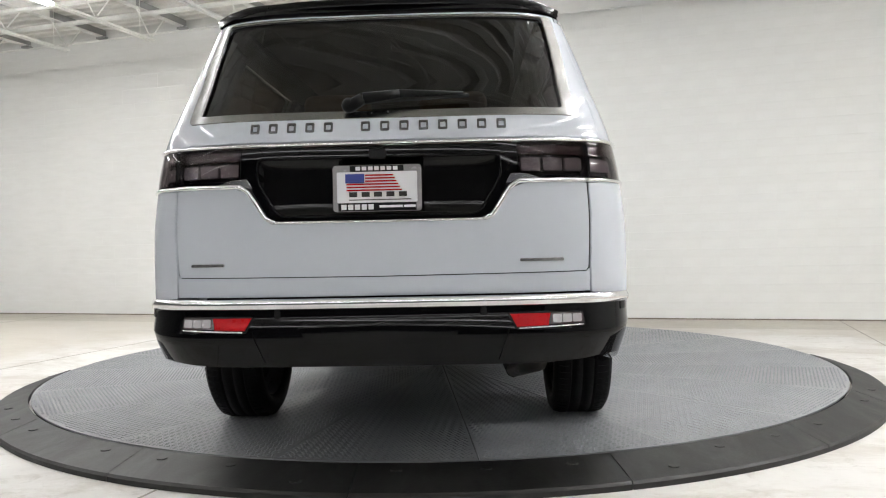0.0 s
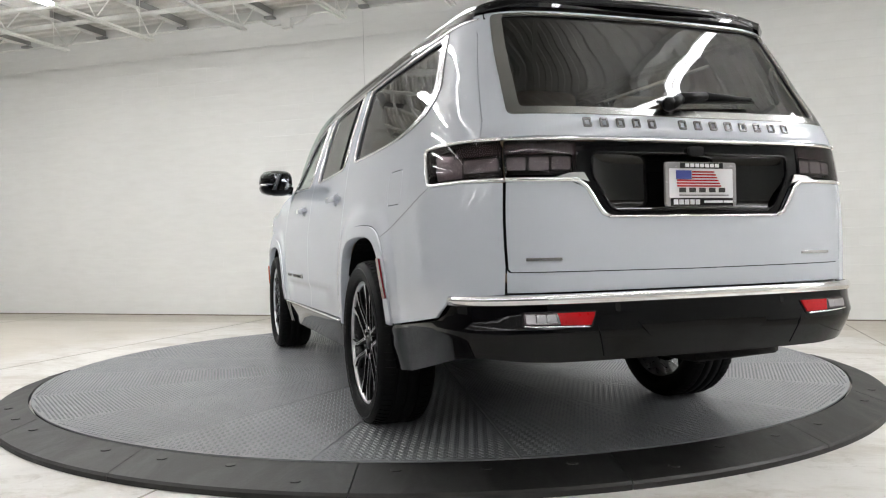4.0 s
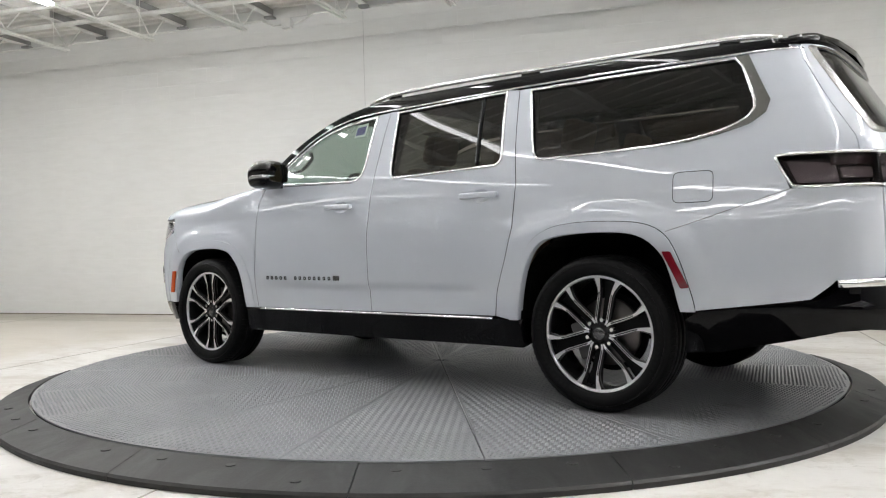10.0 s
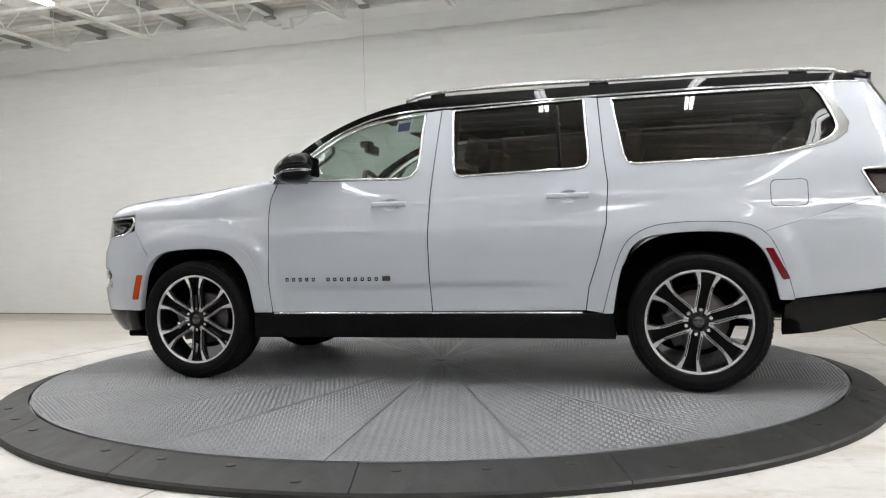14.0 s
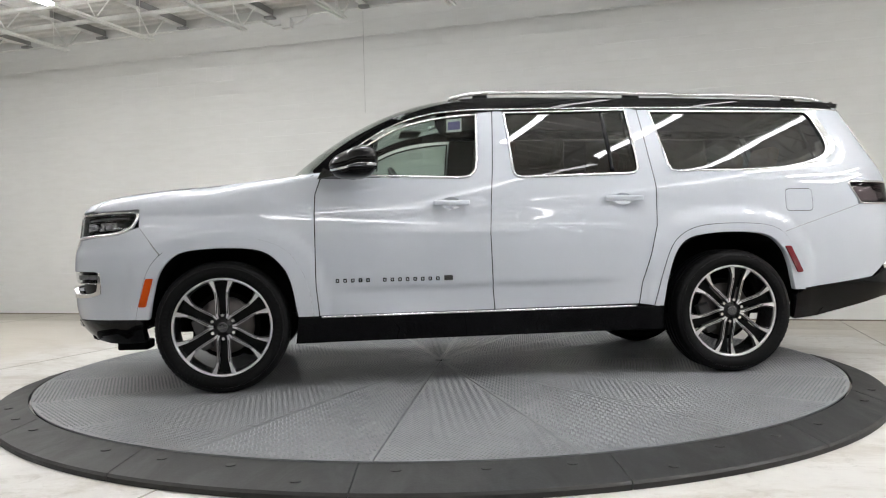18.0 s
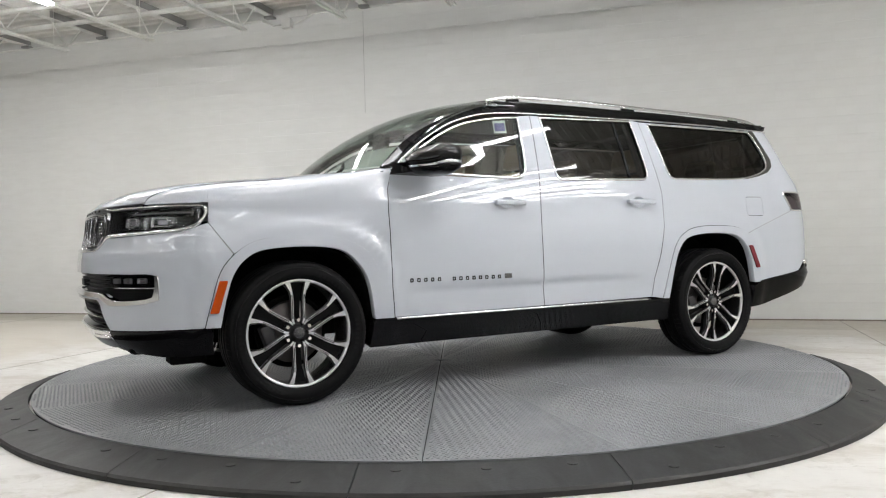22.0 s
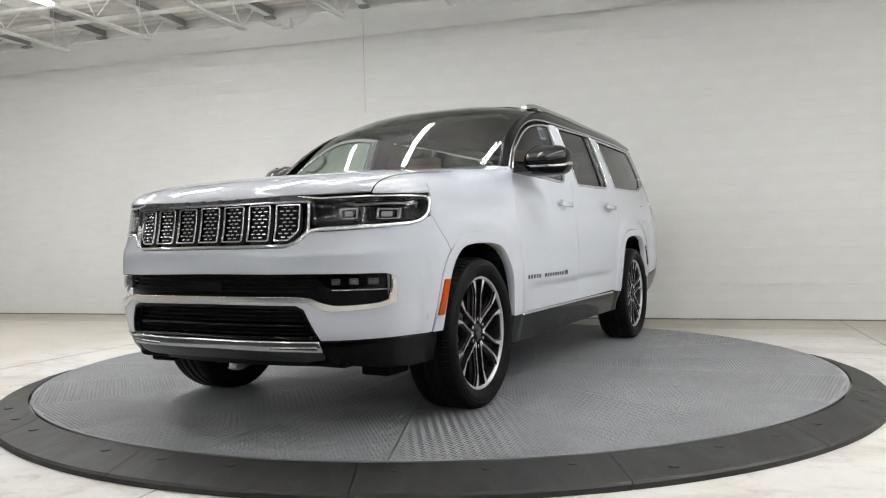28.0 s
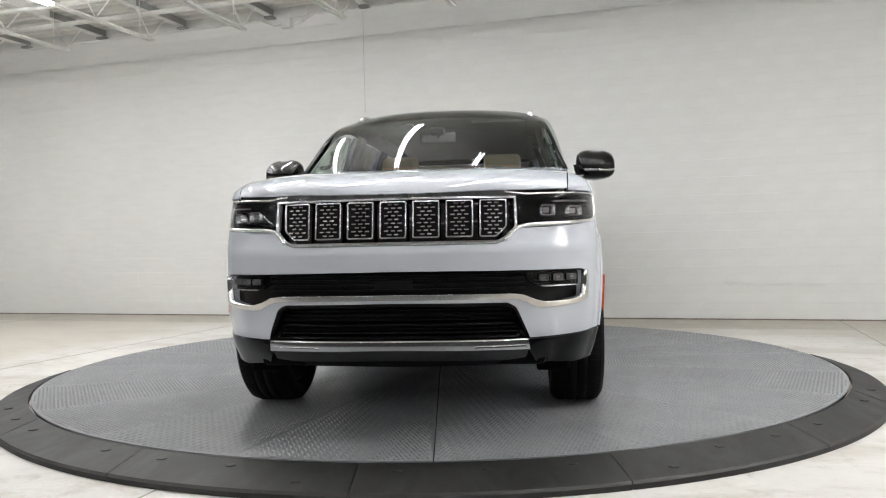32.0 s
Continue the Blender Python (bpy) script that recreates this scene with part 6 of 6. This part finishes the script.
def girder():
    """A light girder across the joists, over the near side of the turntable."""
    gd = thing("roof_girder", "cream painted steel girder with diagonal bars under the joists", "girder")
    for y in (-3.32, -3.62):
        bm = bmesh.new()
        box(bm, -1.0, y, 3.84, 23.8, 0.065, 0.06, bevel=0.004)
        part("chord", bm, BEAM, gd)
        bm = bmesh.new()
        for x in range(-12, 11, 2):
            rod(bm, (x + 0.1, y, 3.86), (x + 0.1, y, 4.0), 0.008, 6)
        part("hanger", bm, BEAM, gd)
    bm = bmesh.new()
    rod(bm, (-0.3, -0.15, 3.84), (0.3, 0.15, 3.84), 0.011, 8)
    web = bpy.data.meshes.new("web_bar")
    bm.to_mesh(web)
    bm.free()
    web.materials.append(BEAM)
    for i in range(39):
        p = part("web_bar", web, BEAM, gd)
        p.matrix_local = Matrix.Translation((-12.4 + 0.60 * i, -3.47, 0)) @ Matrix.Diagonal((1, 1 if i % 2 else -1, 1, 1))
    gd.matrix_world = ROOM


def strip_lights():
    fx_ = thing("strip_light", "white enamelled strip light hung under the joists", "light", "strip lights")
    bm = bmesh.new()
    box(bm, 0, 0, 0.052, 0.036, 2.40, 0.022, bevel=0.005)
    part("housing", bm, FIXTURE, fx_)
    for dx in (-0.027, 0.027):
        bm = bmesh.new()
        rod(bm, (dx, -1.19, -0.012), (dx, 1.19, -0.012), 0.020, 10)
        part("tube", bm, TUBE, fx_, "lit fluorescent tube")
    bm = bmesh.new()
    for yy in (-1.1, 0.0, 1.1):
        box(bm, 0, yy, 0.012, 0.07, 0.012, 0.010)
        box(bm, 0, yy, 0.03, 0.012, 0.012, 0.03)
    part("tube_bracket", bm, FIXTURE, fx_)
    bm = bmesh.new()
    for yy in (-0.9, 0.9):
        rod(bm, (0, yy, 0.06), (0, yy, 0.525), 0.004, 6)
    part("hanger", bm, BEAM, fx_)
    # from i = 11 on: unseen lights added to brighten the wall's right
    over = [ROOM @ Matrix.Translation((-8.795 + 1.355 * i, -0.08 - (1.15 if i > 6 else 0.0), 3.60 + (0.13 if i in (7, 9, 11, 13) else 0.0))) for i in range(14)]
    # two more between the lines, unseen, added as fill for the right wall
    over += [ROOM @ Matrix.Translation((-8.795 + 1.355 * i, -1.0, 3.60)) for i in (11.5, 13.5)]
    # the same lines go on towards the camera, weaker, and cross rows hang at the room's back
    # soft line at i = 11: unseen, added to brighten the right wall
    rows = [ROOM @ Matrix.Translation((-8.795 + 1.355 * i, -0.08 - 2.46 * k - (1.15 if i > 6 else 0.0), 3.60)) for i in (1, 3, 5, 9, 11) for k in (1, 2)]
    for y in (-8.6, -10.6, -12.6):
        rows = rows + [ROOM @ Matrix.Translation((-8.6 + 2.46 * i, y, 3.60)) @ Matrix.Rotation(radians(90), 4, "Z") for i in range(8)]
    fx_.matrix_world = over[0]
    for m in over[1:]:
        copy_thing(fx_, m)
    for group, mat in ((rows[:10], TUBE_SOFT), (rows[10:], TUBE_FAR)):
        first = copy_thing(fx_, group[0])
        for c in first.children:
            if c.name.startswith("tube"):
                c.data = c.data.copy()
                c.data.materials[0] = mat
        for m in group[1:]:
            copy_thing(first, m)
    # unlit ends towards the wall
    ch = thing("light_rail", "unlit white light rail hung under the joists", "light", "light rails")
    for dx in (-0.028, 0.028):
        bm = bmesh.new()
        box(bm, dx, 0, 0.0, 0.026, 1.66, 0.03, bevel=0.004)
        part("rail", bm, FIXTURE, ch)
    bm = bmesh.new()
    for yy in (-0.7, 0.6):
        rod(bm, (0, yy, 0.0), (0, yy, 0.50), 0.004, 6)
    part("hanger", bm, BEAM, ch)
    for i in range(13):
        m = ROOM @ Matrix.Translation((-8.795 + 1.355 * i, 1.97, 3.60))
        if i == 0:
            ch.matrix_world = m
        else:
            copy_thing(ch, m)


def wall_fittings():
    def tube_along(name, pts, r, mat, label, cat):
        bm = bmesh.new()
        for a, b in zip(pts, pts[1:]):
            rod(bm, a, b, r, 8)
        for p in pts[1:-1]:
            bmesh.ops.create_uvsphere(bm, u_segments=8, v_segments=6, radius=r, matrix=Matrix.Translation(p))
        ob = part(name, bm, mat, smooth=True)
        ob.matrix_world = ROOM
        tagged(ob, label, cat)
    y = WALL_AT - 0.02
    tube_along("conduit", [(-13, y, 3.965), (-3.75, y, 3.965), (-3.62, y, 3.965), (-3.46, y, 3.885), (-3.30, y, 3.885)], 0.014, BEAM, "white painted conduit along the top of the wall", "conduit")
    tube_along("conduit", [(-3.15, y, 3.88), (-3.02, y, 3.90), (-2.86, y, 3.985), (-2.2, y, 3.985), (11, y, 3.985)], 0.014, BEAM, "white painted conduit along the top of the wall", "conduit")
    bm = bmesh.new()
    box(bm, -3.235, WALL_AT - 0.04, 3.885, 0.13, 0.085, 0.13, bevel=0.006)
    ob = part("junction_box", bm, BEAM)
    ob.matrix_world = ROOM
    tagged(ob, "white painted square junction box on the wall", "electrical box")
    # thin dark brownish strip where wall and floor meet
    bm = bmesh.new()
    box(bm, -1.0, WALL_AT - 0.006, FLOOR_Z + 0.007, 23.9, 0.016, 0.014)
    ob = part("baseboard", bm, plain("foot_tan", (0.22, 0.195, 0.16), 0.85, vary=0.4, grain_scale=9))
    ob.matrix_world = ROOM
    tagged(ob, "thin dark brownish strip along the foot of the wall", "skirting", kind="structure")
    bm = bmesh.new()
    for z0, z1, x in ((2.62, 3.1, -2.148), (3.1, 3.94, -2.152)):
        box(bm, x, WALL_AT - 0.0005, (z0 + z1) / 2, 0.005, 0.004, z1 - z0)
    ob = part("wall_joint", bm, plain("joint_grey", (0.48, 0.48, 0.47), 0.8))
    ob.matrix_world = ROOM
    tagged(ob, "thin grey control joint in the painted wall", "wall joint", kind="structure")
    bm = bmesh.new()
    box(bm, -3.10, WALL_AT - 0.005, 4.05, 0.30, 0.03, 0.16, bevel=0.004)
    ob = part("cover_plate", bm, WALL)
    ob.matrix_world = ROOM
    tagged(ob, "white painted cover plate high on the wall", "cover plate")


def block_wall(wall):
    """Courses of painted blocks: single ones where the wall shows them, the rest joined."""
    bl, bh, pr = 0.406, 0.203, 0.0020
    g, ch = 0.0012, 0.0016

    def block_geo(w, h):
        a, b = w / 2 - 0.0002, h / 2 - g
        vs = [(-a, 0, -b), (a, 0, -b), (a, 0, b), (-a, 0, b)]
        vs += [(-a, -pr, -b + ch), (a, -pr, -b + ch), (a, -pr, b - ch), (-a, -pr, b - ch)]
        fs = [(4, 5, 6, 7), (0, 1, 5, 4), (1, 2, 6, 5), (2, 3, 7, 6), (3, 0, 4, 7)]
        return vs, fs
    vs0, fs0 = block_geo(bl, bh)
    me = mesh_of("block", vs0, fs0, WALL)
    big_v, big_f = [], []
    z, row = FLOOR_Z, 0
    count = 0
    while z < 4.4:
        x = -9.4 + (bl / 2 if row % 2 else 0)
        while x < 5.2:
            cx, cz = x + bl / 2, z + bh / 2
            if -1.2 < cx < 4.4 and cz < 4.25 and count < 290:
                b = part("block", me, WALL, wall)
                b.matrix_local = Matrix.Translation((cx, WALL_AT + 0.004, cz))
                count += 1
            else:
                k = len(big_v)
                big_v += [(vx + cx, vy + WALL_AT + 0.004, vz + cz) for vx, vy, vz in vs0]
                big_f += [tuple(q + k for q in f) for f in fs0]
            x += bl
        z += bh
        row += 1
    p = part("blocks", mesh_of("blocks", big_v, big_f, WALL), None, wall)
    p["kind"] = "stuff"


# ---------------------------------------------------------------- build
back_wall = room()
deck = turntable()
ring()
vehicle, bumper_surface = car()
wheels(vehicle)
nose_parts(vehicle)
tail_parts(vehicle)
rear_bumper_parts(vehicle, bumper_surface)
side_parts(vehicle)
cabin(vehicle)
joists()
girder()
strip_lights()
wall_fittings()
block_wall(back_wall)
TURN = [(t, -71.217 + 5.31944 * t + 0.0177095 * t ** 2 - 5.15386e-4 * t ** 3 + 4.43871e-6 * t ** 4) for t in range(33)]
CAR_HEADING = 158.72


def motions():
    walk(deck, [(t, pose(0, 0, 0, 0, 0, a)) for t, a in TURN])
    walk(vehicle, [(t, pose(0, 0, 0, 0, 0, a + CAR_HEADING) @ pose(-1.842, 0.071, 0.0015)) for t, a in TURN])


motions()
